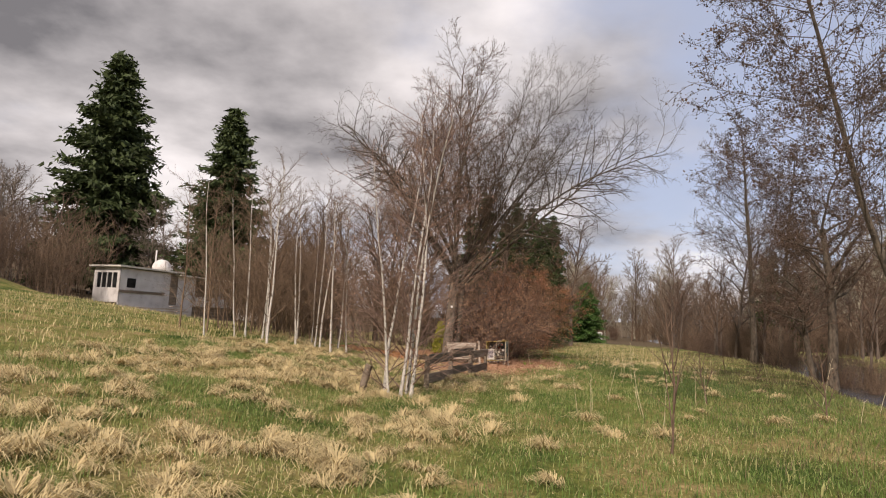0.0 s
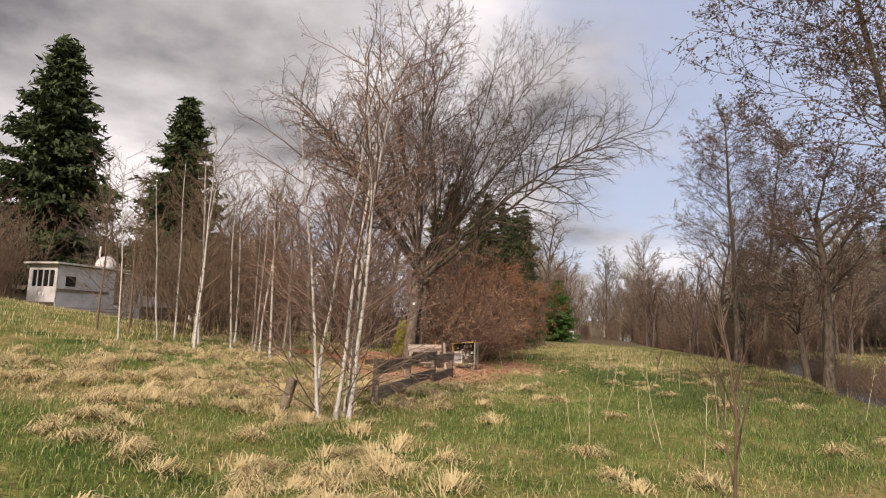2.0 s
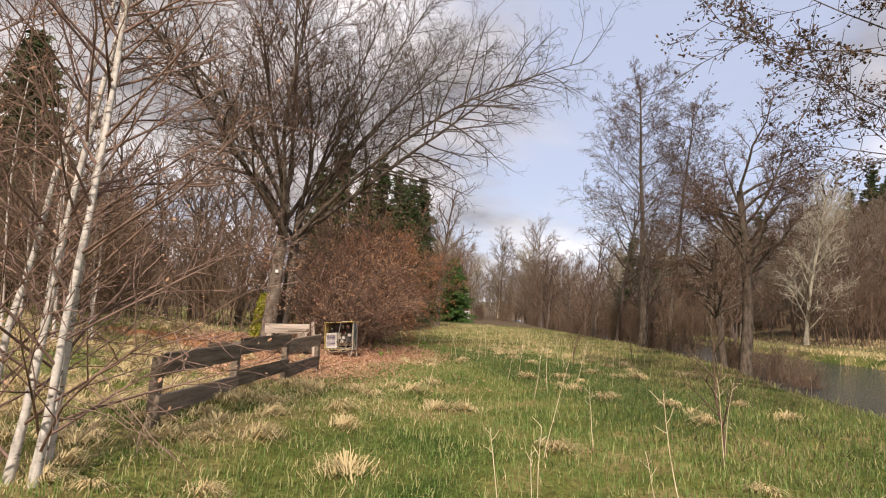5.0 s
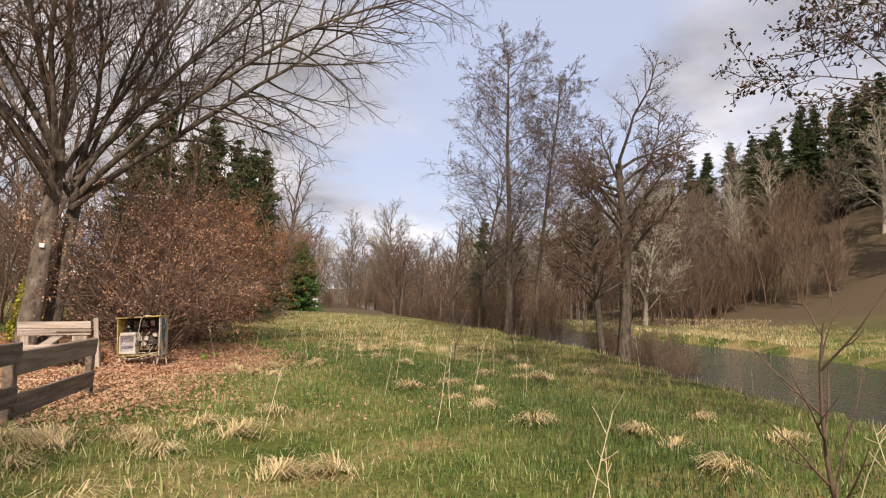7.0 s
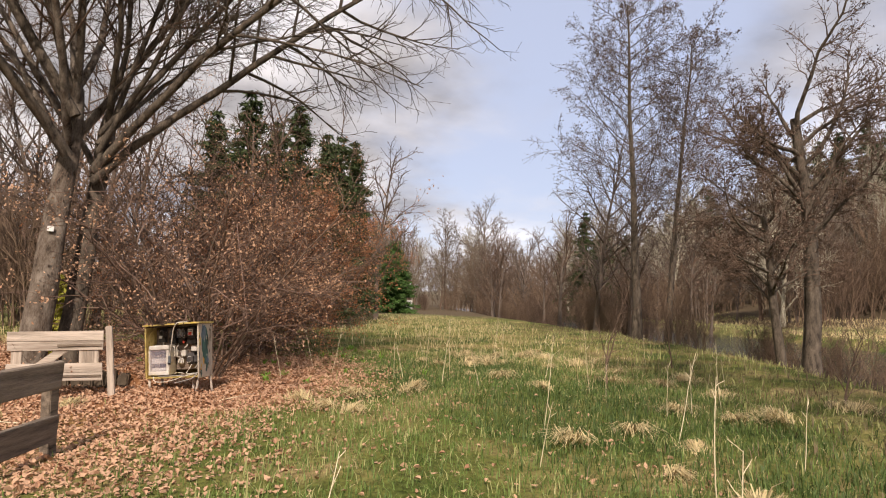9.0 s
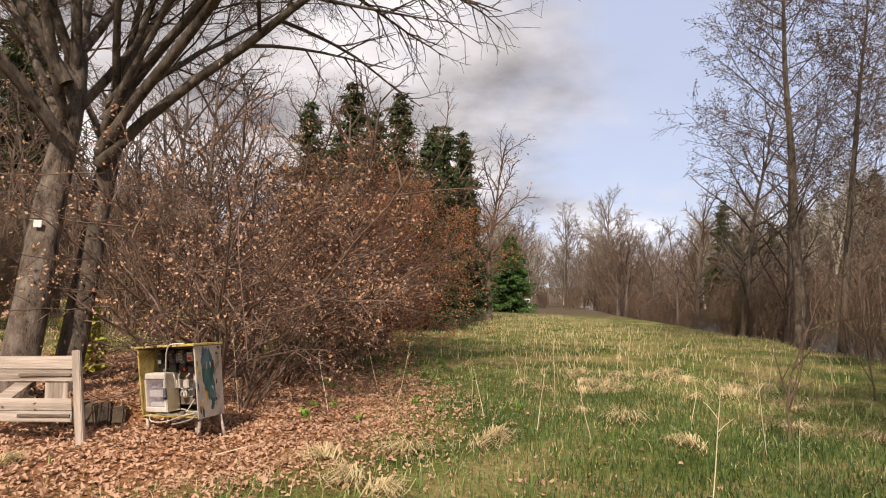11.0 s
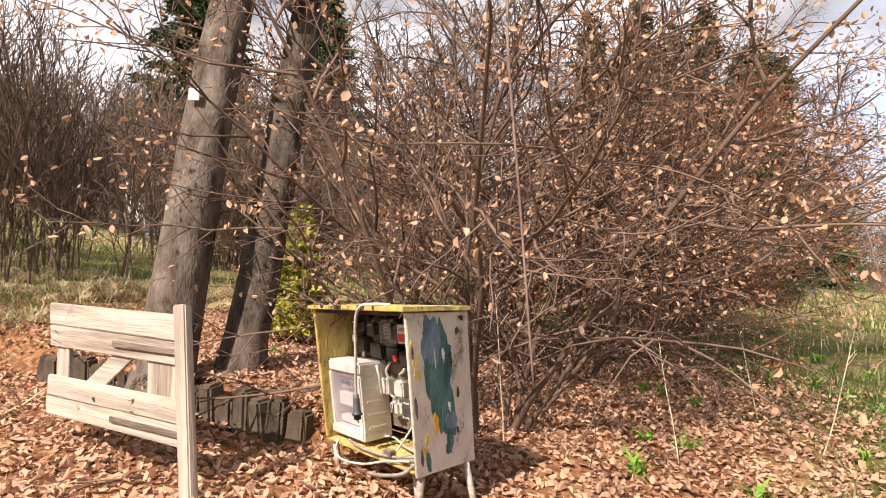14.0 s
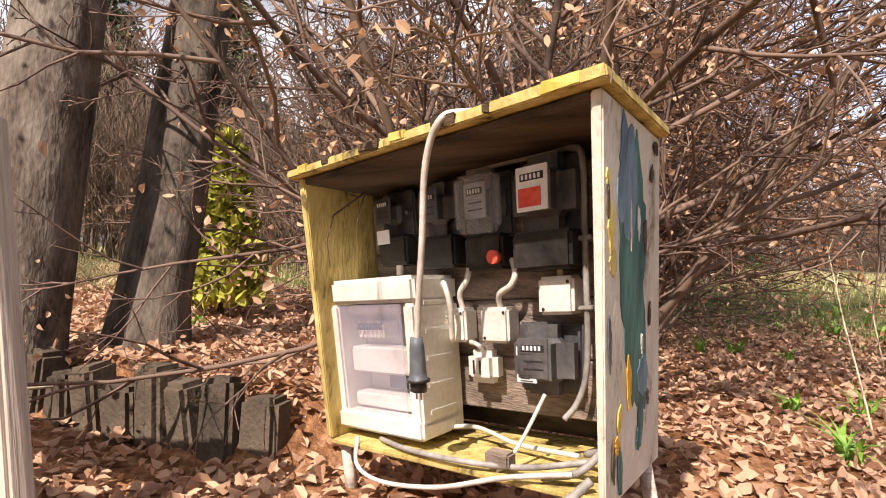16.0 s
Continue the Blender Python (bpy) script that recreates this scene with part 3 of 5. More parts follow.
tree("maple", stand(0.42, 28.42), 11, 5.3, 0.25, MAPLE, "large bare maple with lichen-grey bark and a white tag", "tree", "maples by the gate", ("bark_lichen", "twig"), (0.10, 0.02), split=2)
tree("maple", stand(0.85, 28.95), 12, 4.6, 0.205, MAPLE_LEAN, "large dark bare maple with long overhanging limbs", "tree", "maples by the gate", ("bark", "twig"), (0.06, 0.03), split=2)
# a long low limb over the path
LIMB = [dict(steps=12, wobble=0.045, end=0.12, up=-0.05), dict(n=26, **{"from": 0.22}, len=0.30, angle=45, thin=0.4, steps=6, wobble=0.12, up=0.0, cone=0.3, end=0.25, least=0.007),
        dict(n=8, len=0.45, angle=42, thin=0.5, steps=4, wobble=0.14, up=-0.02, least=0.005), dict(n=4, len=0.5, angle=40, thin=0.5, steps=3, wobble=0.15, up=-0.03, least=0.004)]


def limb(owner, start, way, length, radius, seed, spec=LIMB, bark="bark", leaves=None):
    """A heavy side limb with its twigs, as a part of an existing tree."""
    rng = np.random.default_rng(seed)
    segs, tips = [[] for _ in spec], []
    w = np.array(way, float)
    branch_out(rng, start, w / np.linalg.norm(w), length, radius, 0, spec, segs, tips)
    out = [prisms(np.array([a[0] for a in s]), np.array([a[1] for a in s]), np.array([a[2] for a in s]), np.maximum(np.array([a[3] for a in s]), 0.004), (8, 5, 3, 3)[k]) for k, s in enumerate(segs)]
    v, q = joined(out)
    made = part("limb", mesh_of("limb", v, q, mat=M[bark], smooth=True), parent=owner)
    if leaves:
        mat, count, size = leaves
        at = np.array(tips)[rng.integers(0, len(tips), count)] + rng.normal(0, 0.025, (count, 3))
        lv, lt = leaf_cards(at, size, rng)
        tagged(part("withered_foliage", mesh_of("withered_foliage", lv, lt, mat=M[mat]), parent=made), kind="stuff")
    return made


maple_b = bpy.data.objects["maple.001"]
limb(maple_b, (0.22, 0.1, 3.5), (0.75, -0.30, 0.95), 11.5, 0.085, 5)
limb(maple_b, (0.20, 0.1, 3.3), (0.8, -0.05, 1.0), 11.5, 0.09, 9)
limb(bpy.data.objects["maple"], (0.35, 0.05, 3.9), (-0.45, -0.4, 1.0), 8.5, 0.10, 8)
limb(bpy.data.objects["maple"], (0.42, 0.05, 4.6), (-0.55, -0.1, 1.2), 9.0, 0.10, 10)
RISING = [dict(steps=12, wobble=0.06, end=0.12, up=0.004), dict(n=32, **{"from": 0.18}, len=0.30, angle=40, thin=0.27, steps=6, wobble=0.10, up=0.03, cone=0.4, end=0.2, least=0.007),
          dict(n=12, len=0.42, angle=42, thin=0.45, steps=4, wobble=0.13, up=0.02, least=0.006), dict(n=6, len=0.52, angle=38, thin=0.5, steps=3, wobble=0.15, up=0.02, least=0.0047)]
for k, (way, ln) in enumerate([((0.12, 0.10, 1.0), 10.5), ((0.36, -0.10, 1.0), 11.0), ((0.55, -0.15, 1.0), 10.5), ((0.66, 0.10, 1.0), 10.0), ((0.80, 0.0, 1.0), 9.0)]):
    limb(maple_b, (0.21 + 0.012 * k, 0.11, 3.4 + 0.2 * k), way, ln, 0.066 - 0.006 * (k % 3), 140 + k, RISING)
BIRCH2 = [dict(steps=9, wobble=0.05, end=0.25, up=0.02), dict(n=30, **{"from": 0.05}, len=0.36, angle=52, thin=0.34, steps=6, wobble=0.07, up=0.0, cone=0.5, end=0.2, least=0.004),
          dict(n=8, len=0.42, angle=38, thin=0.45, steps=4, wobble=0.12, up=-0.01, least=0.003), dict(n=4, len=0.45, angle=38, thin=0.5, steps=3, wobble=0.15, up=-0.04, least=0.0025)]
for k, (x, y, h, r, lx, ly) in enumerate([(-0.75, 13.45, 7.0, 0.042, 0.02, 0.03), (-0.50, 13.3, 7.2, 0.042, 0.12, 0.0), (-1.15, 13.9, 6.6, 0.04, -0.04, 0.1), (-0.62, 13.9, 6.8, 0.045, 0.05, 0.05), (-0.95, 13.2, 5.6, 0.035, -0.14, 0.02)]):
    tree("birch", stand(x, y), 30 + k, h, r, BIRCH2, "slender white-barked bare birch in dry grass", "birch", "birches by the fence", ("birch", "birch_twig"), (lx, ly), leaves=("dead_leaf", 260, 0.035, "catkin_mass"))
rb = random.Random(4)
for k in range(15):
    x = -9.6 + 0.42 * k + rb.uniform(-0.3, 0.3)
    y = 26.5 + rb.uniform(-2.2, 2.5)
    tree("birch", stand(x, y), 70 + k, rb.uniform(6.0, 8.0), rb.uniform(0.035, 0.055), BIRCH, "thin pale young birch at the edge of the thicket", "birch", "young birches", ("birch", "twig_pale"), (rb.uniform(-0.05, 0.05), 0))
for k, (x, y, h) in enumerate([(-12.4, 28.5, 7.0), (-10.9, 28.0, 6.6), (-9.6, 30.5, 6.0)]):
    tree("young_tree", stand(x, y), 95 + k, h, 0.05, BIRCH, "pale bare young tree in rough grass near the hut", "tree", "young trees", ("twig_pale", "twig_pale"), (rb.uniform(-0.08, 0.08), 0))
tree("alder", stand(22.0, 42.0), 50, 16.5, 0.22, ALDER, "tall bare alder on the river bank", "alder", "", ("bark", "twig_grey"), (0.0, 0), leaves=("twig", 9000, 0.075, "catkin_mass"))
tree("alder", stand(23.6, 41.8), 53, 15.5, 0.17, ALDER, "slim bare alder leaning on the river bank", "alder", "", ("bark", "twig_grey"), (0.06, 0), leaves=("twig", 8000, 0.075, "catkin_mass"))
tree("alder", stand(20.6, 31.2), 51, 8.6, 0.27, OPEN, "dark spreading bare alder on the river bank", "alder", "", ("bark", "twig"), (0.03, 0), stems=[(0, 0, 0.02, 0, 1), (-0.7, 0.3, -0.12, 0.03, 0.62)], split=2, leaves=("twig", 9000, 0.075, "catkin_mass"))
tree("alder", stand(13.6, 15.0), 52, 16.5, 0.12, ALDER_THICK, "tall bare alder hung with catkins on the bank", "alder", "", ("bark", "twig_grey"), (-0.30, 0.06), leaves=("twig", 24000, 0.07, "catkin_mass"))
SAPLING = [dict(steps=6, wobble=0.10, end=0.3, up=0.02), dict(n=9, **{"from": 0.2}, len=0.5, angle=35, thin=0.5, steps=5, wobble=0.1, up=0.06, end=0.3, least=0.003), dict(n=3, len=0.4, angle=35, thin=0.6, steps=3, wobble=0.12, up=0.05, least=0.002)]
for x, y, h, s, l in [(3.7, 8.3, 2.3, 1, 0.10), (7.0, 14.5, 1.6, 2, -0.1), (8.4, 12.0, 1.5, 4, 0.05), (10.5, 27.0, 2.0, 3, 0.1), (14.5, 30.0, 2.4, 6, 0.0), (13.0, 24.0, 1.2, 7, 0.15)]:
    tree("sapling", stand(x, y), 110 + s, h, 0.022, SAPLING, "bare grey-brown sapling standing in the rough grass", "sapling", "saplings", ("twig", "twig"), (l, 0))

# ---- beech hedge behind the cabinet ----
for k, (x, y, h, mat, count) in enumerate([(3.0, 29.5, 4.4, "dead_leaf", 2600), (3.4, 32.1, 4.5, "dead_leaf", 3200), (4.2, 34.0, 5.2, "rust_leaf", 3600), (4.6, 36.4, 5.2, "rust_leaf", 10000), (5.2, 39.2, 4.8, "rust_leaf", 18000), (2.0, 35.5, 6.5, "dead_leaf", 2500), (3.2, 39.0, 7.0, "dead_leaf", 2500)]):
    r = random.Random(200 + k)
    stems = []
    for j in range(15):
        a = 2 * math.pi * j / 15 + r.uniform(-0.2, 0.2)
        t = r.uniform(0.1, 0.85 if k in (0, 5, 6) else 1.3)
        t *= 0.55 if k and math.cos(a) > 0.2 else 1.0
        stems.append((0.25 * math.cos(a), 0.25 * math.sin(a), t * math.cos(a), t * math.sin(a), r.uniform(0.7, 1.05)))
    tree("beech_bush", stand(x, y), 210 + k, h, 0.03, BUSH, "dense multi-stemmed bush with withered rust-brown leaves" if mat == "rust_leaf" else "dense bare bush with pale withered brown leaves", "bush", "beech hedge", ("twig", "hedge_twig"), stems=stems, leaves=(mat, int(count * 1.6), 0.047, "withered_foliage"))

bare = bpy.data.objects["beech_bush"]
part("hanging_branch", tube(curve_points([(0.1, -0.2, 1.6), (0.6, -1.4, 2.7), (0.62, -2.6, 2.75), (0.68, -3.05, 2.35), (0.80, -3.18, 1.6), (0.88, -3.2, 1.02)]), 0.008, 6, taper=0.5), M["birch_twig"], bare, "pale dead hanging branch")
SPRAY = [dict(steps=9, wobble=0.05, end=0.25, up=-0.012), dict(n=12, **{"from": 0.15}, len=0.36, angle=36, thin=0.5, steps=5, wobble=0.09, up=0.0, least=0.003), dict(n=6, len=0.42, angle=38, thin=0.5, steps=3, wobble=0.12, least=0.0022)]
LOW = [dict(steps=10, wobble=0.07, end=0.2, up=0.0), dict(n=12, **{"from": 0.2}, len=0.34, angle=45, thin=0.45, steps=5, wobble=0.12, up=0.0, least=0.003), dict(n=5, len=0.4, angle=42, thin=0.5, steps=3, wobble=0.15, least=0.002), dict(n=3, len=0.45, angle=40, thin=0.5, steps=2, wobble=0.15, least=0.0016)]
for k, (start, way, ln) in enumerate([((-0.2, -0.1, 0.7), (-1.0, -0.35, 0.30), 3.2), ((-0.1, -0.2, 1.0), (-0.9, -0.55, 0.55), 3.4), ((0.1, -0.2, 1.2), (0.5, -0.75, 0.45), 3.0), ((0.2, -0.1, 0.9), (0.95, -0.45, 0.50), 3.8), ((-0.1, -0.1, 1.6), (-0.4, -0.7, 0.7), 2.8)]):
    limb(bare, start, way, ln, 0.024, 60 + k, LOW, "hedge_twig")

rl = random.Random(88)
hedge_bushes = [o for o in bpy.data.objects if o.name.startswith("beech_bush") and not o.parent]
for k in range(34):
    owner = hedge_bushes[(0, 1, 1, 1, 2, 2, 3, 4)[k % 8]]
    z = rl.uniform(0.5, 3.0)
    limb(owner, (rl.uniform(-0.2, 0.4), rl.uniform(-0.5, 0.2), z), (rl.uniform(0.1, 0.9), rl.uniform(-1.0, 0.0), rl.uniform(0.0, 0.4)), rl.uniform(1.7, 2.7), 0.017, 500 + k, SPRAY, "hedge_twig", ("rust_leaf" if k % 8 > 3 else "dead_leaf", 190, 0.05))

# ---- thickets and far woods ----
far_trees = []
for k in range(3):
    far_trees.append(tree("bare_tree", stand(-9 + 4 * k, 47), 300 + k, 10, 0.14, FAR, "bare brown deciduous tree in the far wood", "tree", "far bare trees", ("twig_grey", "twig_grey" if k == 1 else "twig")))
WOOD = [dict(steps=6, wobble=0.05, end=0.2, least=0.03), dict(n=24, **{"from": 0.12}, len=0.46, angle=40, thin=0.4, steps=4, wobble=0.12, up=0.07, cone=0.5, least=0.016),
        dict(n=11, len=0.42, angle=40, thin=0.5, steps=2, wobble=0.16, up=0.03, least=0.012), dict(n=8, len=0.5, angle=38, thin=0.5, steps=1, wobble=0.18, least=0.010)]
woods = [tree("bare_tree", stand(26 + 7 * k, 118 + 5 * k), 310 + k, 11, 0.15, WOOD, "dense bare grey-brown tree at the far meadow's end", "tree", "far wood",  (("twig_wood", "twig_wood"), ("twig_willow", "twig_willow"), ("twig", "twig_wood"))[k]) for k in range(3)]
thickets = []
for k in range(3):
    r = random.Random(320 + k)
    stems = [(r.uniform(-1.4, 1.4), r.uniform(-1.4, 1.4), r.uniform(-0.2, 0.2), r.uniform(-0.2, 0.2), r.uniform(0.5, 1.0)) for _ in range(22)]
    spec = [dict(steps=5, wobble=0.06, end=0.3, least=0.014), dict(n=12, **{"from": 0.15}, len=0.42, angle=30, thin=0.5, steps=3, wobble=0.1, up=0.06, least=0.008), dict(n=6, len=0.5, angle=32, thin=0.6, steps=1, wobble=0.14, up=0.04, least=0.007)]
    thickets.append(tree("thicket", stand(-6 - 3 * k, 33), 330 + k, 5.0, 0.03, spec, "dense brown bare hazel and alder thicket", "thicket", "thickets", ("twig_pale", "twig_pale" if k else "twig"), stems=stems))
rw = random.Random(9)


def scatter(sources, count, x0, x1, y0, y1, s0, s1, keep=None):
    """Copies of far trees spread over a stretch of ground."""
    done = 0
    while done < count:
        x, y = rw.uniform(x0, x1), rw.uniform(y0, y1)
        if keep and not keep(x, y):
            continue
        copy_thing(rw.choice(sources), stand(x, y, rw.uniform(0, 360), rw.uniform(s0, s1), -0.1))
        done += 1


def off_hut(x, y):
    """Clear of the open slope between the meadow and the hut."""
    return not (-0.60 < x / (y + 1.3) < -0.30 and y < 88)


# left of the meadow, between hut and hedge
scatter(thickets, 4, -7, 0, 42, 48, 0.8, 1.2)
scatter(thickets, 4, -13, -7, 36, 42, 0.7, 1.0, off_hut)
scatter(thickets, 9, -20, -9, 40, 54, 0.9, 1.3, off_hut)
scatter(far_trees, 18, -13, 6, 46, 62, 0.8, 1.25)
scatter(far_trees, 14, -60, -14, 62, 95, 0.9, 1.4, off_hut)
scatter(woods, 16, -90, -30, 84, 115, 0.9, 1.5, off_hut)
scatter(thickets, 30, -75, -12, 60, 92, 1.2, 2.0, off_hut)
scatter(thickets, 12, -75, -40, 45, 66, 0.9, 1.3, off_hut)
# along the river and across it
scatter(far_trees, 22, 24, 66, 58, 120, 0.7, 1.2, lambda x, y: 13 < x - bank(y) < 30)
scatter(thickets, 20, 17, 40, 38, 90, 0.4, 0.9, lambda x, y: -1.5 < x - bank(y) < 2.2)
scatter(far_trees, 12, 17, 45, 46, 100, 0.7, 1.15, lambda x, y: -2.5 < x - bank(y) < 1.5)
scatter(thickets, 70, 30, 150, 0, 170, 1.3, 2.4, lambda x, y: 36 < x - bank(y) < 80)
scatter(woods, 50, 40, 150, 0, 160, 0.8, 1.3, lambda x, y: 42 < x - bank(y) < 90)
scatter(woods, 22, 26, 75, 60, 130, 1.0, 1.5, lambda x, y: 16 < x - bank(y) < 42)
scatter(thickets, 12, 26, 75, 60, 130, 1.0, 1.8, lambda x, y: 16 < x - bank(y) < 42)
scatter(thickets, 7, 17, 24, 29, 42, 0.35, 0.6, lambda x, y: 0.5 < x - bank(y) < 3)
# ahead, beyond the meadow
scatter(woods, 50, 10, 110, 108, 170, 0.9, 1.9)
scatter(thickets, 30, 0, 110, 118, 175, 1.4, 2.6)
scatter(thickets, 12, 26, 60, 100, 130, 0.5, 0.9)
scatter(thickets, 18, 26, 60, 74, 130, 0.6, 1.4, lambda x, y: x - bank(y) > -4)
scatter(far_trees, 10, 4, 14, 56, 78, 0.9, 1.3)

conifer("spruce", stand(-52.5, 92.7), 60, 38, 12.0, "tall dark green spruce behind the hut", tiers=64)
conifer("spruce", stand(-33.2, 91.0), 61, 32, 9.6, "tall green spruce behind the hut", tiers=56)
far_spruce = conifer("spruce", stand(-39.0, 97), 63, 17, 4.4, "small dark spruce between taller spruces")
conifer("cypress", stand(21.0, 88.0), 62, 8.6, 3.4, "dense dark green cypress beside the meadow path", "cypress", "cypress", 0.02, 44)
big_far = conifer("fir", stand(94, 78), 64, 16, 3.6, "dark conifer on the wooded hill across the river", "fir", group="hill firs", tiers=34, reps=4)
for k in range(110):
    y = rw.uniform(10, 170)
    x = float(bank(y)) + rw.uniform(62 if y < 110 else 40, 98)
    copy_thing(big_far, stand(x, y, rw.uniform(0, 360), rw.uniform(0.7, 1.25)))
for k in range(14):
    y = rw.uniform(95, 135)
    copy_thing(big_far, stand(float(bank(y)) + rw.uniform(14, 40), y, rw.uniform(0, 360), rw.uniform(0.75, 1.2)))
for x, y, s in [(8.0, 50, 0.62), (9.5, 56, 0.75), (11.5, 63, 0.85), (12.5, 70, 0.8), (14.5, 76, 0.7), (10, 68, 0.95), (5.2, 49, 0.66), (6.5, 53, 0.8), (2.2, 48, 0.66), (3.8, 56, 0.9)]:
    copy_thing(big_far, stand(x, y, rw.uniform(0, 360), s))


# ---- paints, plastics, metal ----
def plain(name, dark, light, rough=0.5, scale=8, bump=0.15, **more):
    M[name] = material(name, dark, light, scale, rough, bump, **more)


plain("yellow_paint", (0.06, 0.045, 0.028), (0.72, 0.56, 0.22), 0.85, 13, 0.8, third=(0.44, 0.33, 0.10), stretch=(1, 1, 0.4))
plain("cream_paint", (0.22, 0.18, 0.12), (0.72, 0.66, 0.54), 0.75, 6, 0.5, third=(0.58, 0.52, 0.42), stretch=(1, 1, 0.6))
plain("teal_paint", (0.02, 0.07, 0.07), (0.10, 0.24, 0.21), 0.6, 9, 0.6, stretch=(1.5, 1.5, 0.35))
plain("blue_paint", (0.06, 0.10, 0.14), (0.22, 0.32, 0.38), 0.6, 9, 0.6, stretch=(1.5, 1.5, 0.35))
plain("orange_paint", (0.55, 0.25, 0.02), (0.80, 0.45, 0.05), 0.6)
plain("amber_paint", (0.55, 0.38, 0.06), (0.80, 0.66, 0.22), 0.6)
plain("board_wood", (0.07, 0.05, 0.04), (0.34, 0.26, 0.20), 0.85, 3, 0.5, fine=25, stretch=(0.3, 3, 8))
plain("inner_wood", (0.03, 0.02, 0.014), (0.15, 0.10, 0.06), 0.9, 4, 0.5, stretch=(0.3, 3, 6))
plain("white_plastic", (0.52, 0.47, 0.40), (0.80, 0.76, 0.69), 0.45, 4, 0.05)
plain("black_plastic", (0.010, 0.009, 0.008), (0.05, 0.045, 0.04), 0.4, 10, 0.1)
plain("dark_bakelite", (0.035, 0.033, 0.032), (0.13, 0.12, 0.115), 0.45, 10, 0.15)
plain("grey_plastic", (0.06, 0.068, 0.075), (0.13, 0.14, 0.145), 0.5, 10, 0.1)
plain("grey_plate", (0.22, 0.23, 0.23), (0.42, 0.43, 0.43), 0.4, 10, 0.05)
plain("label_white", (0.62, 0.60, 0.56), (0.82, 0.80, 0.76), 0.5, 10, 0.0)
plain("label_red", (0.55, 0.04, 0.03), (0.80, 0.14, 0.08), 0.5, 12, 0.0)
plain("ink", (0.015, 0.015, 0.015), (0.04, 0.04, 0.04), 0.5)
plain("cable_white", (0.42, 0.37, 0.30), (0.74, 0.68, 0.59), 0.55, 14, 0.1)
plain("cable_grey", (0.16, 0.14, 0.12), (0.38, 0.35, 0.31), 0.55, 14, 0.1)
plain("hut_white", (0.34, 0.30, 0.27), (0.72, 0.68, 0.65), 0.7, 1.5, 0.3, third=(0.58, 0.54, 0.51))
plain("hut_roof", (0.42, 0.38, 0.33), (0.74, 0.70, 0.62), 0.7, 1.5, 0.3)
plain("dark_glass", (0.010, 0.011, 0.012), (0.03, 0.03, 0.03), 0.08, 3, 0.0)
plain("dish_red", (0.28, 0.05, 0.045), (0.45, 0.11, 0.09), 0.5, 3, 0.1)
plain("steel", (0.25, 0.25, 0.25), (0.5, 0.5, 0.5), 0.4, 12, 0.1, metal=0.8)


def clear_material(name, colour, rough, alpha):
    """Thin clear plastic: mostly see-through with a gloss."""
    m = bpy.data.materials.new(name)
    m.use_nodes = True
    nt = m.node_tree
    b = nt.nodes["Principled BSDF"]
    b.inputs["Base Color"].default_value, b.inputs["Roughness"].default_value = (*colour, 1), rough
    tr, mx = nt.nodes.new("ShaderNodeBsdfTransparent"), nt.nodes.new("ShaderNodeMixShader")
    mx.inputs[0].default_value = alpha
    nt.links.new(tr.outputs[0], mx.inputs[1])
    nt.links.new(b.outputs[0], mx.inputs[2])
    nt.links.new(mx.outputs[0], nt.nodes["Material Output"].inputs[0])
    M[name] = m


clear_material("milky_door", (0.62, 0.56, 0.66), 0.12, 0.17)
clear_material("meter_glass", (0.5, 0.5, 0.5), 0.06, 0.22)

# ---- meter cabinet ----
CW, CD, CH = 1.046, 0.50, 0.87
CAB = Matrix(((0.8041, 0.3778, -0.0495, 0), (-0.5871, 0.9257, -0.2235, 0), (0.0937, -0.0189, 0.9734, 0), (0, 0, 0, 1)))
cabinet = thing("meter_cabinet", pose(2.329, 27.815, 0.106), "leaning wooden meter cabinet, peeling yellow, cream and teal paint", "cabinet")


def cab(name, bm, mat, parent=cabinet, label=""):
    """A part of the cabinet, in its racked frame: x along the front, y into it, z up."""
    ob = part(name, bm, M[mat], parent, label)
    ob.data.transform(CAB)
    return ob


def ragged(cy, cz, ry, rz, seed, x, thick=0.003, n=40, rough=0.28):
    """A flake of paint with a torn outline on the side panel."""
    r = random.Random(seed)
    bm = bmesh.new()
    ph = [(r.uniform(0, 6.28), r.uniform(0.2, 1) * rough / (k + 1) ** 0.6) for k in range(9)]
    ring = []
    for j in range(n):
        a = 2 * math.pi * j / n
        q = 1 + sum(amp * math.sin((k + 2) * a + p) for k, (p, amp) in enumerate(ph)) * 0.5 + r.uniform(-0.08, 0.08)
        ring.append(bm.verts.new((x, min(max(cy + ry * q * math.cos(a), 0.004), CD - 0.006), min(max(cz + rz * q * math.sin(a), -0.02), CH - 0.01))))
    face = bm.faces.new(ring)
    out = bmesh.ops.extrude_face_region(bm, geom=[face])
    for v in out["geom"]:
        if isinstance(v, bmesh.types.BMVert):
            v.co.x += thick
    bmesh.ops.recalc_face_normals(bm, faces=bm.faces)
    return bm


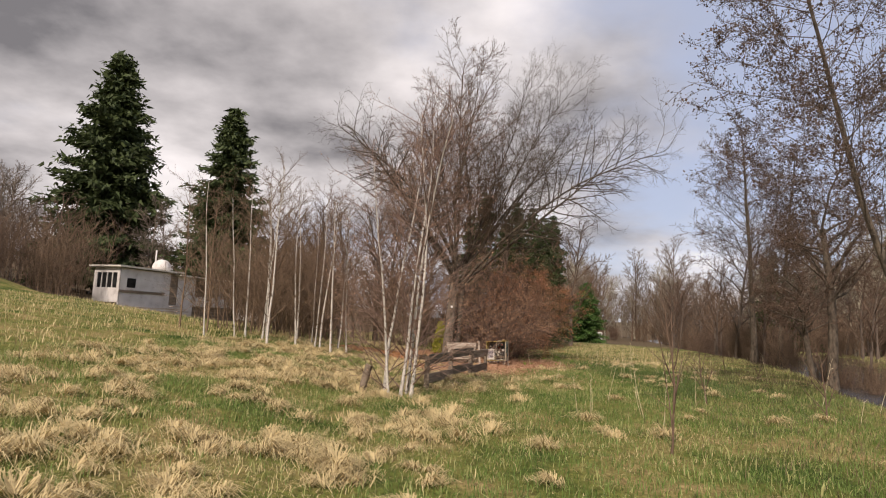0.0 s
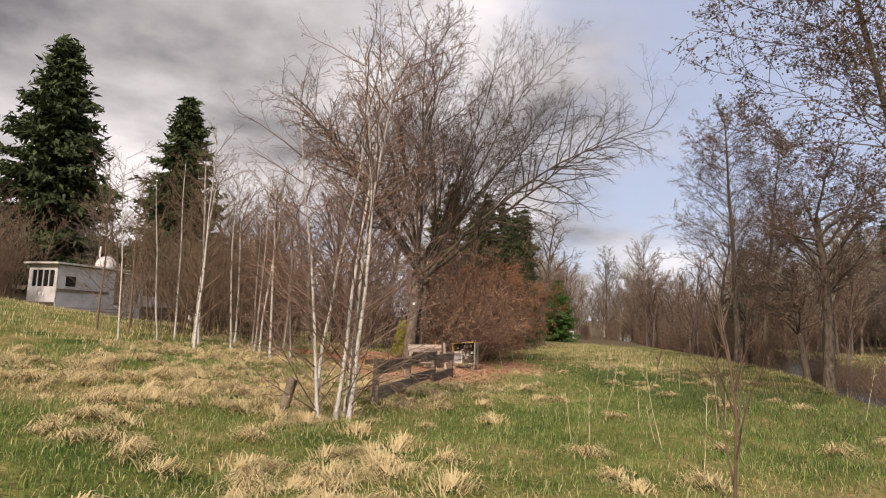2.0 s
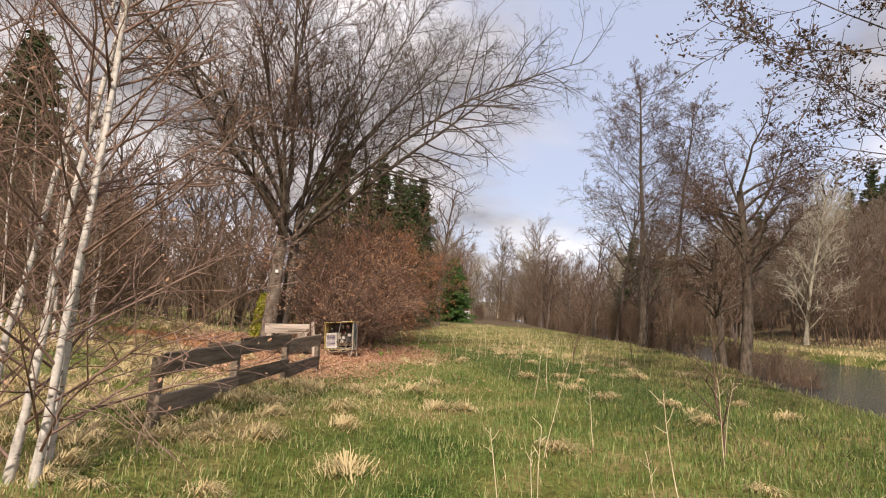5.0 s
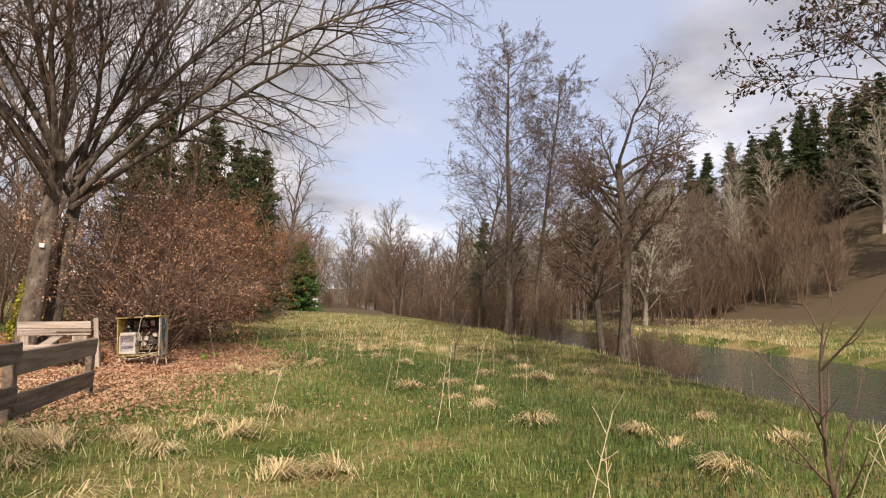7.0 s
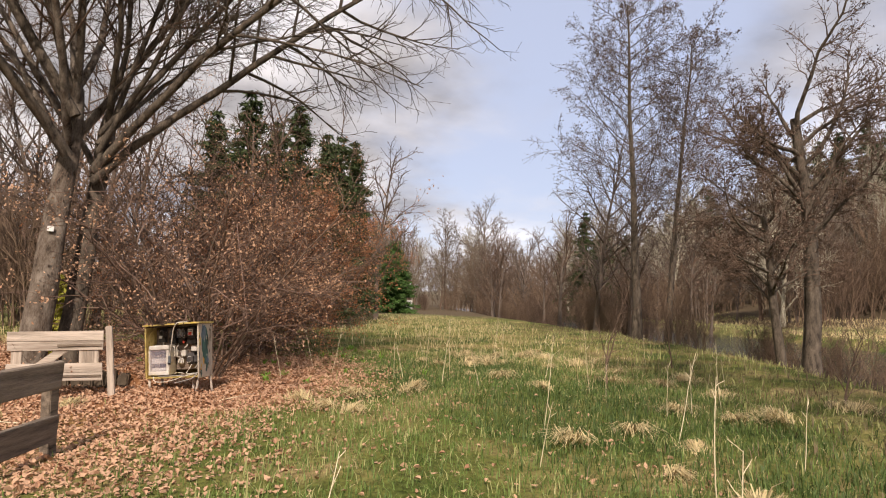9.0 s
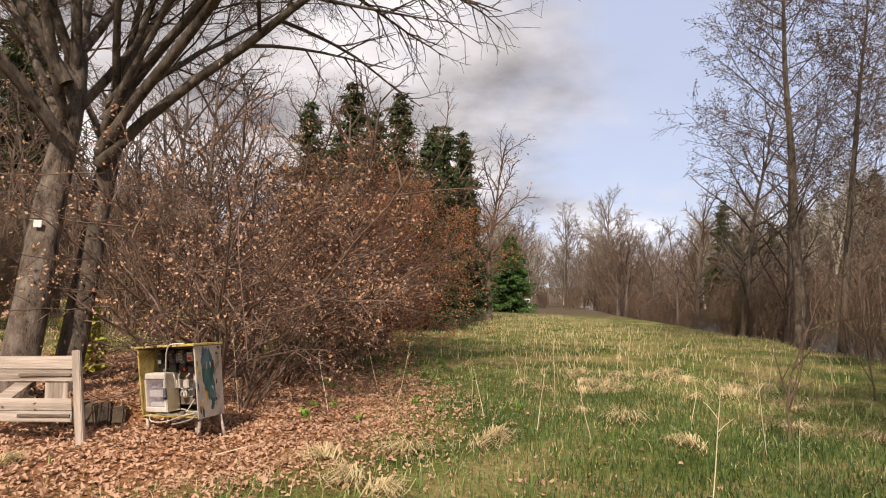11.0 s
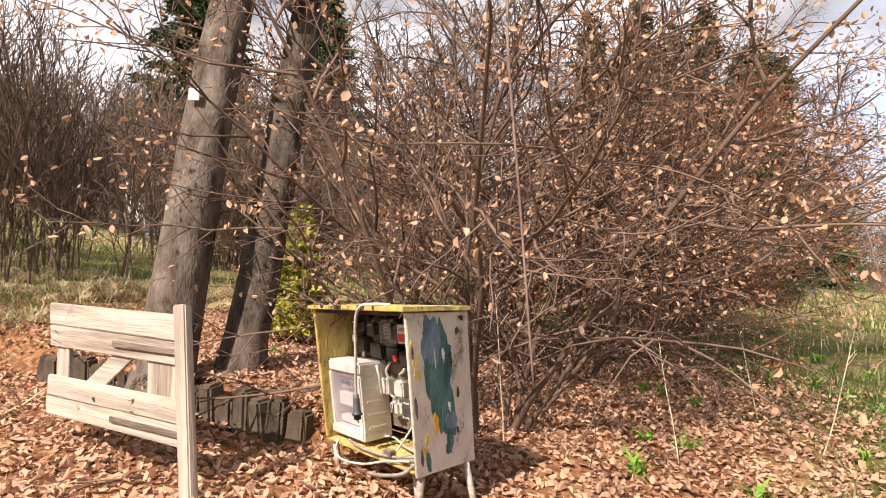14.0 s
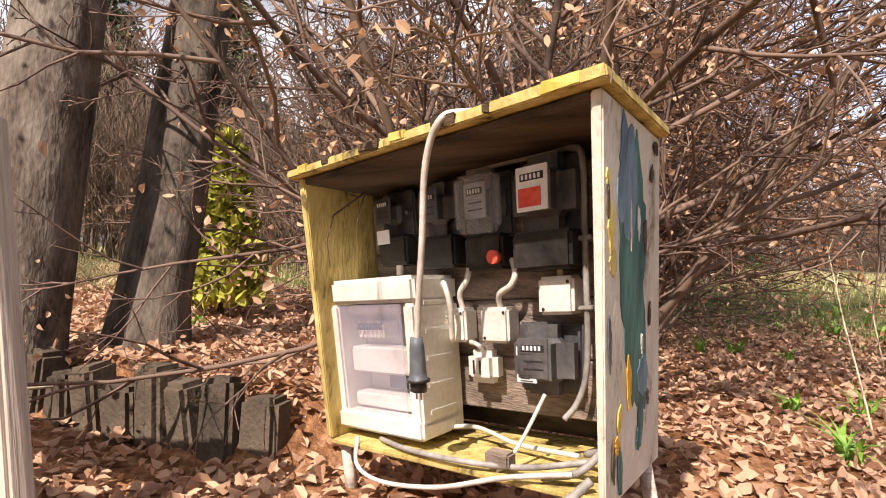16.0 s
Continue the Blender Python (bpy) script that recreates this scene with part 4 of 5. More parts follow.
cab("side_panel", block(-0.012, 0.018, 0.0, CD, 0.0, CH - 0.004, 0.004, jag=0.003, seed=1), "yellow_paint", label="worn yellow-painted board")
right_panel = cab("side_panel", block(CW - 0.022, CW, 0.0, CD + 0.01, -0.035, CH - 0.004, 0.004, jag=0.003, seed=2), "cream_paint", label="cream board with peeling teal paint")
cab("paint_patch", ragged(0.235, 0.49, 0.125, 0.30, 5, CW, rough=0.34), "teal_paint", right_panel, "peeling teal paint")
cab("paint_patch", ragged(0.18, 0.71, 0.085, 0.12, 6, CW + 0.0015), "blue_paint", right_panel, "faded blue paint")
cab("paint_patch", ragged(0.31, 0.245, 0.05, 0.055, 7, CW + 0.0015), "blue_paint", right_panel)
cab("paint_patch", ragged(0.29, 0.12, 0.022, 0.075, 8, CW, rough=0.5), "teal_paint", right_panel)
cab("paint_patch", ragged(0.18, 0.245, 0.017, 0.065, 9, CW + 0.002), "orange_paint", right_panel, "orange paint streak")
for k, (cy, cz, ry, rz, mat) in enumerate([(0.05, 0.60, 0.022, 0.045, "amber_paint"), (0.06, 0.53, 0.020, 0.035, "yellow_paint"), (0.03, 0.70, 0.012, 0.02, "amber_paint"), (0.10, 0.17, 0.018, 0.028, "amber_paint"), (0.08, 0.11, 0.018, 0.018, "orange_paint"),
                                            (0.10, 0.04, 0.016, 0.07, "teal_paint"), (0.03, 0.66, 0.008, 0.035, "inner_wood"), (0.03, 0.36, 0.012, 0.05, "grey_plastic"), (0.05, 0.07, 0.010, 0.045, "inner_wood"), (0.33, 0.60, 0.015, 0.04, "inner_wood"), (0.27, 0.63, 0.012, 0.035, "label_white"),
                                            (0.38, 0.40, 0.010, 0.03, "inner_wood"), (0.40, 0.76, 0.014, 0.02, "inner_wood"), (0.36, 0.18, 0.010, 0.02, "inner_wood"), (0.44, 0.83, 0.02, 0.015, "inner_wood"), (0.20, 0.62, 0.006, 0.05, "cream_paint"), (0.30, 0.33, 0.008, 0.03, "cream_paint"), (0.26, 0.08, 0.012, 0.03, "teal_paint")]):
    cab("paint_patch", ragged(cy, cz, ry, rz, 20 + k, CW + 0.0022, rough=0.45, n=26), mat, right_panel)
top = cab("top_board", block(-0.035, CW + 0.022, -0.03, CD + 0.02, CH, CH + 0.026, 0.004, jag=0.004, seed=3), "yellow_paint", label="mossy yellow top board")
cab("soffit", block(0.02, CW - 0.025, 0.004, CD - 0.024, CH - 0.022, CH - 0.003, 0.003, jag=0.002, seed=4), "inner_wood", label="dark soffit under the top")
for k in range(7):
    x = 0.0 + 0.15 * k + random.Random(k).uniform(0, 0.03)
    cab("moss_patch", block(x, x + random.Random(k + 50).uniform(0.015, 0.09), -0.033, -0.02, CH + 0.004, CH + 0.028, 0.003, jag=0.004, seed=60 + k), "inner_wood" if k % 3 else "amber_paint", top)
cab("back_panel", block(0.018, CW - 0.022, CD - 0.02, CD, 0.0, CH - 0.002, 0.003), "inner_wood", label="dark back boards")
for k in range(4):
    cab("meter_board_plank", block(0.03, CW - 0.05, 0.315, 0.335, 0.10 + 0.178 * k, 0.275 + 0.178 * k, 0.003, jag=0.0015, seed=70 + k), "board_wood", label="grey-brown mounting plank")
for k in range(4):
    cab("floor_slat", block(-0.01, CW - 0.02, 0.005 + 0.122 * k, 0.112 + 0.122 * k, -0.025 + 0.004 * (k % 2), -0.003, 0.004, jag=0.006, seed=80 + k), "yellow_paint", label="mossy yellow floor slat")
for x, y, dx, dy, tall in ((0.02, 0.03, 0.0, 0.0, 0.30), (CW - 0.06, 0.05, -0.06, -0.03, 0.40), (CW - 0.05, CD - 0.08, 0.07, 0.02, 0.40), (0.03, CD - 0.08, 0.0, 0.0, 0.34), (CW - 0.2, 0.12, 0.0, 0.0, 0.40)):
    cab("leg", tube([(x + 0.02, y + 0.02, -0.02), (x + 0.02 + dx, y + 0.02 + dy, -0.02 - tall)], 0.024, 6), "wood_grey", label="grey splayed wooden leg")

# consumer unit with a clear door
unit = cab("distribution_box", block(0.03, 0.43, 0.055, 0.30, 0.46, 0.54, 0.012), "white_plastic", label="white plastic distribution box with a milky door")
cab("housing", block(0.375, 0.43, 0.055, 0.30, 0.065, 0.458, 0.010), "white_plastic", unit)
cab("housing", block(0.01, 0.055, 0.062, 0.30, 0.065, 0.458, 0.008), "white_plastic", unit)
cab("housing", block(0.01, 0.43, 0.05, 0.30, 0.03, 0.098, 0.010), "white_plastic", unit)
cab("back_plate", block(0.056, 0.374, 0.20, 0.21, 0.10, 0.458, 0.0), "white_plastic", unit)
cab("cover_plate", block(0.058, 0.372, 0.105, 0.20, 0.225, 0.315, 0.006), "white_plastic", unit)
cab("cover_plate", block(0.058, 0.372, 0.105, 0.20, 0.105, 0.155, 0.006), "white_plastic", unit)
cab("cover_plate", block(0.058, 0.372, 0.105, 0.20, 0.425, 0.456, 0.006), "white_plastic", unit)
cab("dark_recess", block(0.17, 0.365, 0.185, 0.198, 0.165, 0.215, 0.0), "grey_plastic", unit)
cab("dark_recess", block(0.25, 0.365, 0.185, 0.198, 0.325, 0.42, 0.0), "grey_plate", unit)
for k in range(6):
    sw = cab("breaker", block(0.095 + 0.022 * k, 0.113 + 0.022 * k, 0.12, 0.20, 0.345, 0.40, 0.002), "white_plastic", unit)
    cab("lever", block(0.099 + 0.022 * k, 0.109 + 0.022 * k, 0.105, 0.122, 0.372, 0.395, 0.002), "ink", sw)
cab("door", block(0.045, 0.365, 0.058, 0.066, 0.10, 0.457, 0.004), "milky_door", unit, "milky lavender plastic door")
for k in range(5):
    cab("rib", block(0.4305, 0.434, 0.10, 0.25, 0.11 + 0.085 * k, 0.125 + 0.085 * k, 0.0015), "white_plastic", unit)
cab("conduit", tube([(0.20, 0.26, 0.53), (0.20, 0.265, 0.60), (0.205, 0.28, 0.68)], 0.014), "cable_white", unit)


def meter(x0, x1, z0, z1, y, body, plate, deep=0.11, glass=False, skirt=True, red=False):
    """A rounded electricity meter with a dial plate, number drum and terminal cover."""
    m = cab("electricity_meter", block(x0, x1, y, y + deep, z0 - 0.006, z1 + 0.008, 0.05, seg=5), body, label="old domed electricity meter")
    w, h = x1 - x0, z1 - z0
    cab("flange", block(x0 - 0.008, x1 + 0.008, y + deep - 0.03, y + deep - 0.012, z0 - 0.01, z1 + 0.012, 0.008), body, m)
    px0, px1, pz0, pz1 = x0 + 0.2 * w, x1 - (0.28 if glass else 0.3) * w, z0 + 0.25 * h, z1 - 0.14 * h
    cab("dial_plate", block(px0, px1, y - 0.003, y + 0.004, pz0, pz1, 0.001), plate, m)
    cz = pz1 - 0.24 * (pz1 - pz0)
    drum = cab("number_drum", block(px0 + 0.14 * (px1 - px0), px1 - 0.12 * (px1 - px0), y - 0.006, y - 0.001, cz - 0.009, cz + 0.009, 0.001), "ink", m)
    for k in range(5):
        dx = px0 + (0.2 + 0.13 * k) * (px1 - px0)
        cab("digit_wheel", block(dx, dx + 0.07 * (px1 - px0), y - 0.0072, y - 0.005, cz - 0.006, cz + 0.006, 0), "label_white", drum)
    for k in range(2):
        bz = pz0 + (0.22 + 0.2 * k) * (pz1 - pz0)
        if not (red and k < 2):
            cab("print_line", block(px0 + 0.2 * (px1 - px0), px1 - 0.15 * (px1 - px0), y - 0.0045, y - 0.0025, bz, bz + 0.004, 0), "ink", m)
    if red:
        cab("red_sticker", block(px0 + 0.08 * (px1 - px0), px1 - 0.02, y - 0.006, y - 0.002, pz0 + 0.1 * (pz1 - pz0), pz0 + 0.52 * (pz1 - pz0), 0), "label_red", m, "faded red sticker")
    if glass:
        cab("glass_cover", block(x0 - 0.004, x1 + 0.004, y - 0.022, y + 0.03, z0 - 0.002, z1 + 0.002, 0.016), "meter_glass", m, "clear glass cover")
    if skirt:
        cab("terminal_cover", block(x0 + 0.004, x1 - 0.004, y + 0.02, y + deep, z0 - 0.105, z0 - 0.004, 0.010), "black_plastic", m)
    for sx in (x0 + 0.012, x1 - 0.012):
        cab("seal_screw", tube([(sx, y + deep - 0.04, z0 + 0.5 * h), (sx, y + deep - 0.055, z0 + 0.5 * h)], 0.006), "steel", m)
    return m


meter(0.115, 0.265, 0.69, 0.82, 0.215, "dark_bakelite", "dark_bakelite", 0.10)
cab("paper_tag", block(0.15, 0.21, 0.205, 0.209, 0.655, 0.70, 0.0), "label_white", label="small yellowed paper tag")
meter(0.335, 0.487, 0.665, 0.815, 0.20, "dark_bakelite", "grey_plastic")
meter(0.515, 0.665, 0.65, 0.81, 0.205, "dark_bakelite", "grey_plate", glass=True)
meter(0.712, 0.902, 0.635, 0.815, 0.165, "dark_bakelite", "label_white", 0.145, red=True)
meter(0.685, 0.882, 0.19, 0.375, 0.18, "dark_bakelite", "dark_bakelite", 0.13, skirt=False)
for x0, x1, z0, z1 in ((0.72, 0.785, 0.300, 0.325), (0.72, 0.785, 0.224, 0.246)):
    lab = cab("meter_label", block(x0, x1, 0.178, 0.184, z0, z1, 0.0005), "label_white", label="white meter label")
    for k in range(3):
        cab("print_line", block(x0 + 0.012, x1 - 0.012 - 0.01 * k, 0.1765, 0.179, z0 + 0.004 + 0.007 * k, z0 + 0.0065 + 0.007 * k, 0), "ink", lab)
cab("red_button", tube([(0.635, 0.235, 0.578), (0.635, 0.205, 0.578)], 0.020, 12), "label_red", label="red warning seal")


def junction(x0, x1, z0, z1, y, tilt=0):
    j = cab("junction_box", block(x0, x1, y, 0.316, z0, z1, 0.009), "white_plastic", label="white plastic junction box")
    for a, b in ((0.15, 0.15), (0.85, 0.85)):
        cab("screw", tube([(x0 + a * (x1 - x0), y + 0.004, z0 + b * (z1 - z0)), (x0 + a * (x1 - x0), y - 0.002, z0 + b * (z1 - z0))], 0.005), "ink", j)
    return j


junction(0.395, 0.50, 0.325, 0.433, 0.235)
junction(0.56, 0.665, 0.325, 0.433, 0.235)
junction(0.775, 0.885, 0.41, 0.513, 0.225)
socket = cab("wall_socket", block(0.487, 0.605, 0.24, 0.316, 0.195, 0.30, 0.022), "white_plastic", label="white plastic wall socket")
for x in (0.52, 0.545):
    cab("slot", block(x, x + 0.006, 0.236, 0.243, 0.225, 0.27, 0), "ink", socket)


def cable(ctrl, r, mat, label="", parent=cabinet):
    return cab("cable", tube(curve_points(ctrl), r, 8), mat, parent, label)


hang = cable([(0.78, 0.10, CH + 0.034), (0.70, 0.02, CH + 0.036), (0.645, -0.035, CH + 0.02), (0.59, -0.04, 0.80), (0.555, -0.035, 0.62), (0.52, -0.03, 0.46), (0.498, -0.025, 0.34)], 0.0095, "cable_white", "thick white hanging cable")
plug = cab("plug", tube([(0.498, -0.025, 0.365), (0.497, -0.025, 0.34), (0.494, -0.025, 0.27), (0.492, -0.025, 0.245), (0.492, -0.025, 0.243)], 0.019, 14, taper=1.75), "grey_plastic", hang, "dark grey rubber plug")
cab("collar", tube([(0.492, -0.025, 0.247), (0.492, -0.025, 0.240)], 0.037, 14), "black_plastic", hang)
cab("pin_guard", tube([(0.492, -0.025, 0.240), (0.490, -0.025, 0.212)], 0.026, 14), "black_plastic", hang)
for dx in (-0.009, 0.009):
    cab("pin", tube([(0.49 + dx, -0.025, 0.213), (0.49 + dx, -0.025, 0.188)], 0.0035), "steel", hang)
cable([(0.47, 0.27, 0.432), (0.472, 0.255, 0.48), (0.50, 0.26, 0.52), (0.505, 0.28, 0.57)], 0.010, "cable_white")
cable([(0.62, 0.27, 0.432), (0.63, 0.25, 0.47), (0.675, 0.245, 0.495), (0.69, 0.25, 0.53), (0.67, 0.27, 0.57)], 0.010, "cable_white")
cable([(0.835, 0.26, 0.512), (0.838, 0.25, 0.54), (0.85, 0.26, 0.58)], 0.010, "cable_white")
cable([(0.43, 0.22, 0.50), (0.455, 0.19, 0.51), (0.475, 0.19, 0.44), (0.46, 0.21, 0.33)], 0.010, "cable_white")
cable([(0.55, 0.27, 0.30), (0.53, 0.25, 0.32), (0.50, 0.26, 0.325)], 0.008, "cable_white")
pipe = cable([(0.50, 0.30, 0.845), (0.80, 0.30, 0.848), (0.87, 0.28, 0.838), (0.905, 0.26, 0.80), (0.912, 0.25, 0.60), (0.915, 0.25, 0.35), (0.905, 0.25, 0.23), (0.88, 0.24, 0.16), (0.85, 0.22, 0.12)], 0.009, "cable_grey", "grey conduit along the board")
for z in (0.60, 0.42):
    cab("clip", block(0.892, 0.935, 0.236, 0.316, z, z + 0.012, 0.003), "cable_grey", pipe)
cable([(0.80, 0.20, 0.19), (0.77, 0.12, 0.09), (0.74, 0.06, 0.02), (0.72, 0.03, 0.0)], 0.006, "cable_white")
cable([(0.14, 0.02, 0.015), (0.20, -0.05, -0.05), (0.33, -0.07, -0.075), (0.55, -0.05, -0.055), (0.78, -0.02, 0.01), (0.95, 0.03, 0.035)], 0.0075, "cable_white", "loose white cable trailing out")
cable([(0.22, 0.06, 0.012), (0.40, 0.01, 0.015), (0.62, 0.0, 0.02), (0.80, 0.05, 0.02), (0.97, 0.10, 0.05)], 0.009, "cable_grey")
cable([(0.30, 0.20, 0.012), (0.50, 0.24, 0.05), (0.70, 0.20, 0.03), (0.92, 0.16, 0.04)], 0.008, "cable_white")
cable([(0.60, -0.05, -0.10), (0.78, -0.05, -0.07), (0.93, -0.02, -0.03), (1.0, 0.03, 0.03)], 0.012, "cable_grey")
cable([(0.86, 0.03, 0.012), (0.95, 0.06, 0.03), (0.99, 0.12, 0.07), (0.94, 0.16, 0.05)], 0.011, "cable_grey")
cab("terminal_block", block(0.685, 0.765, 0.02, 0.07, 0.012, 0.055, 0.006), "board_wood", label="small brown terminal block")

# ---- gate, fence, stump, edging ----
gate = thing("garden_gate", pose(0.49, 27.36, -0.12, 0, -2,  math.degrees(math.atan2(-0.29, 1.335))), "low weathered grey plank gate with a diagonal brace", "gate")
GL = 1.37
for z0, z1, y0, s, dz in ((0.84, 0.985, 0.0, 1, 0.0), (0.70, 0.835, 0.003, 2, 0.005), (0.37, 0.505, 0.0, 3, 0.0), (0.245, 0.365, 0.004, 4, 0.0)):
    part("plank", block(0, GL, y0 - 0.02, y0, z0, z1, 0.004, jag=0.006, seed=s), M["wood_grey"], gate)
for x0, x1, s in ((0.05, 0.21, 5), (1.02, 1.30, 6)):
    part("upright", block(x0, x1, 0.006, 0.028, 0.24, 0.98, 0.004, jag=0.005, seed=s), M["wood_up"], gate)
br = bmesh.new()
block(-0.48, 0.48, -0.062, 0.062, -0.011, 0.011, 0.003, br)
bmesh.ops.transform(br, matrix=pose(0.64, 0.018, 0.60, 90, -36, 0), verts=br.verts)
part("brace", br, M["wood_grey"], gate)
for z in (0.775, 0.315):
    part("batten", block(0.72, GL - 0.01, -0.034, -0.020, z - 0.018, z + 0.018, 0.003, jag=0.004, seed=9), M["wood_dark"], gate, "dark strap hinge")
post = part("gate_post", block(-0.048, 0.048, -0.03, 0.03, -0.25, 1.07, 0.008, jag=0.008, seed=11), M["wood_up"], at=pose(1.99, 26.93, float(ground(1.99, 26.93)), 2, -5, -12))
tagged(post, "leaning weathered grey wooden gate post", "post")

fence = thing("plank_fence", pose(0, 0, 0), "low two-rail fence of dark weathered planks, sagging", "fence")
spots_f = [(-0.15, 16.0), (0.55, 18.5), (1.30, 21.1), (2.03, 23.65)]
for k, ((xa, ya), (xb, yb)) in enumerate(zip(spots_f, spots_f[1:])):
    ln = math.hypot(xb - xa, yb - ya)
    ang = math.degrees(math.atan2(yb - ya, xb - xa))
    base = float(ground((xa + xb) / 2, (ya + yb) / 2))
    for z0, z1, off in ((0.62, 0.90, 0.0), (0.10, 0.37, 0.01)):
        part("rail", block(-0.04, ln + 0.04, -0.05 + off, -0.02 + off, z0, z1, 0.006, jag=0.02, seed=20 + k), M["wood_dark"], fence, at=pose(xa, ya, base + (0.02 if k else -0.05), 0, 0, ang))
for k, (x, y) in enumerate(spots_f):
    part("post", block(-0.06, 0.06, -0.02, 0.09, -0.3, 0.86, 0.008, jag=0.012, seed=30 + k), M["wood_dark"], fence, at=pose(x, y, float(ground(x, y)), 0, 3 - 2 * k, 72))
stump = part("post_stump", tube([(0, 0, -0.2), (0.03, 0, 0.25), (0.13, 0.02, 0.66), (0.135, 0.02, 0.67)], 0.085, 10, taper=1.05), M["wood_dark"], at=stand(-1.62, 13.35))
tagged(stump, "short dark rotten post leaning in the straw", "post")
edging = thing("garden_edging", pose(0, 0, 0), "low row of mossy edging stones under the maples", "edging")
re_ = random.Random(77)
for k in range(19):
    x = -1.25 + 0.178 * k
    y = 28.72 - 0.216 * (x + 0.9) + re_.uniform(-0.03, 0.02)
    part("stone", block(-0.087, 0.087, -0.07, 0.06, -0.15, re_.uniform(0.24, 0.34), 0.022, jag=0.02, seed=90 + k), M["stone"], edging, at=pose(x, y, float(ground(x, y - 0.3)), re_.uniform(-6, 6), re_.uniform(-5, 5), -12 + re_.uniform(-8, 8)))
bole = next(o for o in bpy.data.objects["maple"].children if o.name.startswith("trunk"))
ring = [v.co for v in bole.data.vertices if 2.2 < v.co.z < 3.1]
foot = bpy.data.objects["maple"].matrix_basis.translation
tag_ = part("tree_tag", block(-0.05, 0.05, -0.012, 0.0, -0.05, 0.05, 0.003), M["label_white"], at=pose(foot.x + sum(v.x for v in ring) / len(ring) + 0.02, foot.y + min(v.y for v in ring) + 0.004, foot.z + sum(v.z for v in ring) / len(ring), 0, 0, 5))
tagged(tag_, "small white square tag nailed to the maple", "tag")

# ---- small plants by the cabinet ----
def rosette(x, y, n, size, seed):
    """A clump of broad strap leaves."""
    rng = np.random.default_rng(seed)
    v, q, t = blades(np.repeat([[0.0, 0.0, 0.0]], n, 0) + rng.normal(0, 0.02, (n, 3)) * [1, 1, 0], size, 0.016, rng, 0.8, 0.1)
    herb = thing("leafy_herb", stand(x, y), "fresh bright green leafy spring herb in the leaf litter", "plant", "green herbs")
    for k in range(n):
        part("leaf", mesh_of("leaf", v[5 * k:5 * k + 5], [(0, 1, 2, 3)], [(3, 2, 4)], mat=M["herb"]), parent=herb)
    return herb


rosette(4.28, 28.6, 26, 0.24, 1)
for k in range(26):
    r = random.Random(500 + k)
    rosette(r.uniform(4.3, 7.5), r.uniform(28.5, 35), r.randint(10, 20), r.uniform(0.12, 0.22), 40 + k)
for k, (x, y) in enumerate([(0.6, 29.9), (1.9, 30.1), (-0.5, 29.2), (1.3, 30.6)]):
    rosette(x, y, 16, 0.16, 80 + k)


def thuja(x, y, h, spread, seed):
    rng = np.random.default_rng(seed)
    root = thing("thuja", stand(x, y), "small yellow-green evergreen shrub behind the cabinet", "shrub")
    n = 2600
    z = rng.uniform(0.05, 1, n) ** 0.9
    a = rng.uniform(0, 6.283, n)
    r = spread * np.sqrt(np.clip(1 - z, 0.03, 1)) * rng.uniform(0.55, 1.05, n)
    p = np.stack([r * np.cos(a), r * np.sin(a), h * z], 1)
    v, t = leaf_cards(p, 0.10, rng)
    part("trunk", tube([(0, 0, -0.1), (0, 0, h * 0.8)], 0.03, 6), M["bark"], root)
    part("foliage", mesh_of("foliage", v, t, mat=M["thuja"]), parent=root)


thuja(0.15, 31.0, 1.65, 0.42, 3)
# fallen sticks on the litter
for k in range(26):
    r = random.Random(700 + k)
    x, y = r.uniform(-0.5, 4.8), r.uniform(22.5, 31)
    if math.hypot(x - 2.9, y - 27.6) < 0.8 or (2.2 < x < 5.8 and y < 26.6):
        continue
    a, L = r.uniform(0, 6.28), r.uniform(0.4, 1.3)
    ob = part("stick", tube([(0, 0, 0.02), (L * 0.5 * math.cos(a), L * 0.5 * math.sin(a), 0.05), (L * math.cos(a + 0.15), L * math.sin(a + 0.15), 0.03)], 0.008, 5, taper=0.5), M["stalk" if k % 2 else "twig_pale"], at=stand(x, y))
    tagged(ob, "thin dry stick lying on the leaf litter", "stick", "fallen sticks")

# ---- hut, dish and far things ----
hut = thing("holiday_hut", pose(-35.1, 65.8, float(ground(-33, 69)) + 1.0, 0, 0, 68) @ Matrix.Diagonal((1.75, 1.75, 1.75, 1)), "weathered white caravan hut with flat roof, porch and skirting", "hut")


def hut_part(name, x0, x1, y0, y1, z0, z1, mat, parent=hut, bevel=0.01, label=""):
    return part(name, block(x0, x1, y0, y1, z0, z1, bevel), M[mat], parent, label)


for y0, y1, z0, z1 in ((0, 2.2, 0.35, 1.25), (0, 2.2, 2.2, 2.55), (0, 0.18, 1.25, 2.2), (2.02, 2.2, 1.25, 2.2)):
    hut_part("end_wall", 0, 0.08, y0, y1, z0, z1, "hut_white")
win = hut_part("end_window", 0.03, 0.05, 0.18, 2.02, 1.25, 2.2, "dark_glass", bevel=0)
for y in (0.16, 0.62, 1.08, 1.55, 1.98):
    hut_part("window_frame", -0.02, 0.06, y, y + 0.07, 1.25, 2.2, "hut_white", win)
hut_part("blind", 0.055, 0.07, 0.65, 1.55, 1.85, 2.2, "hut_white", win)
hut_part("side_wall", 0, 4.05, 0, 0.08, 0.35, 2.5, "hut_white", label="white painted side wall")
sw = hut_part("side_window", 0.55, 1.2, -0.02, -0.004, 1.3, 1.9, "dark_glass", bevel=0)
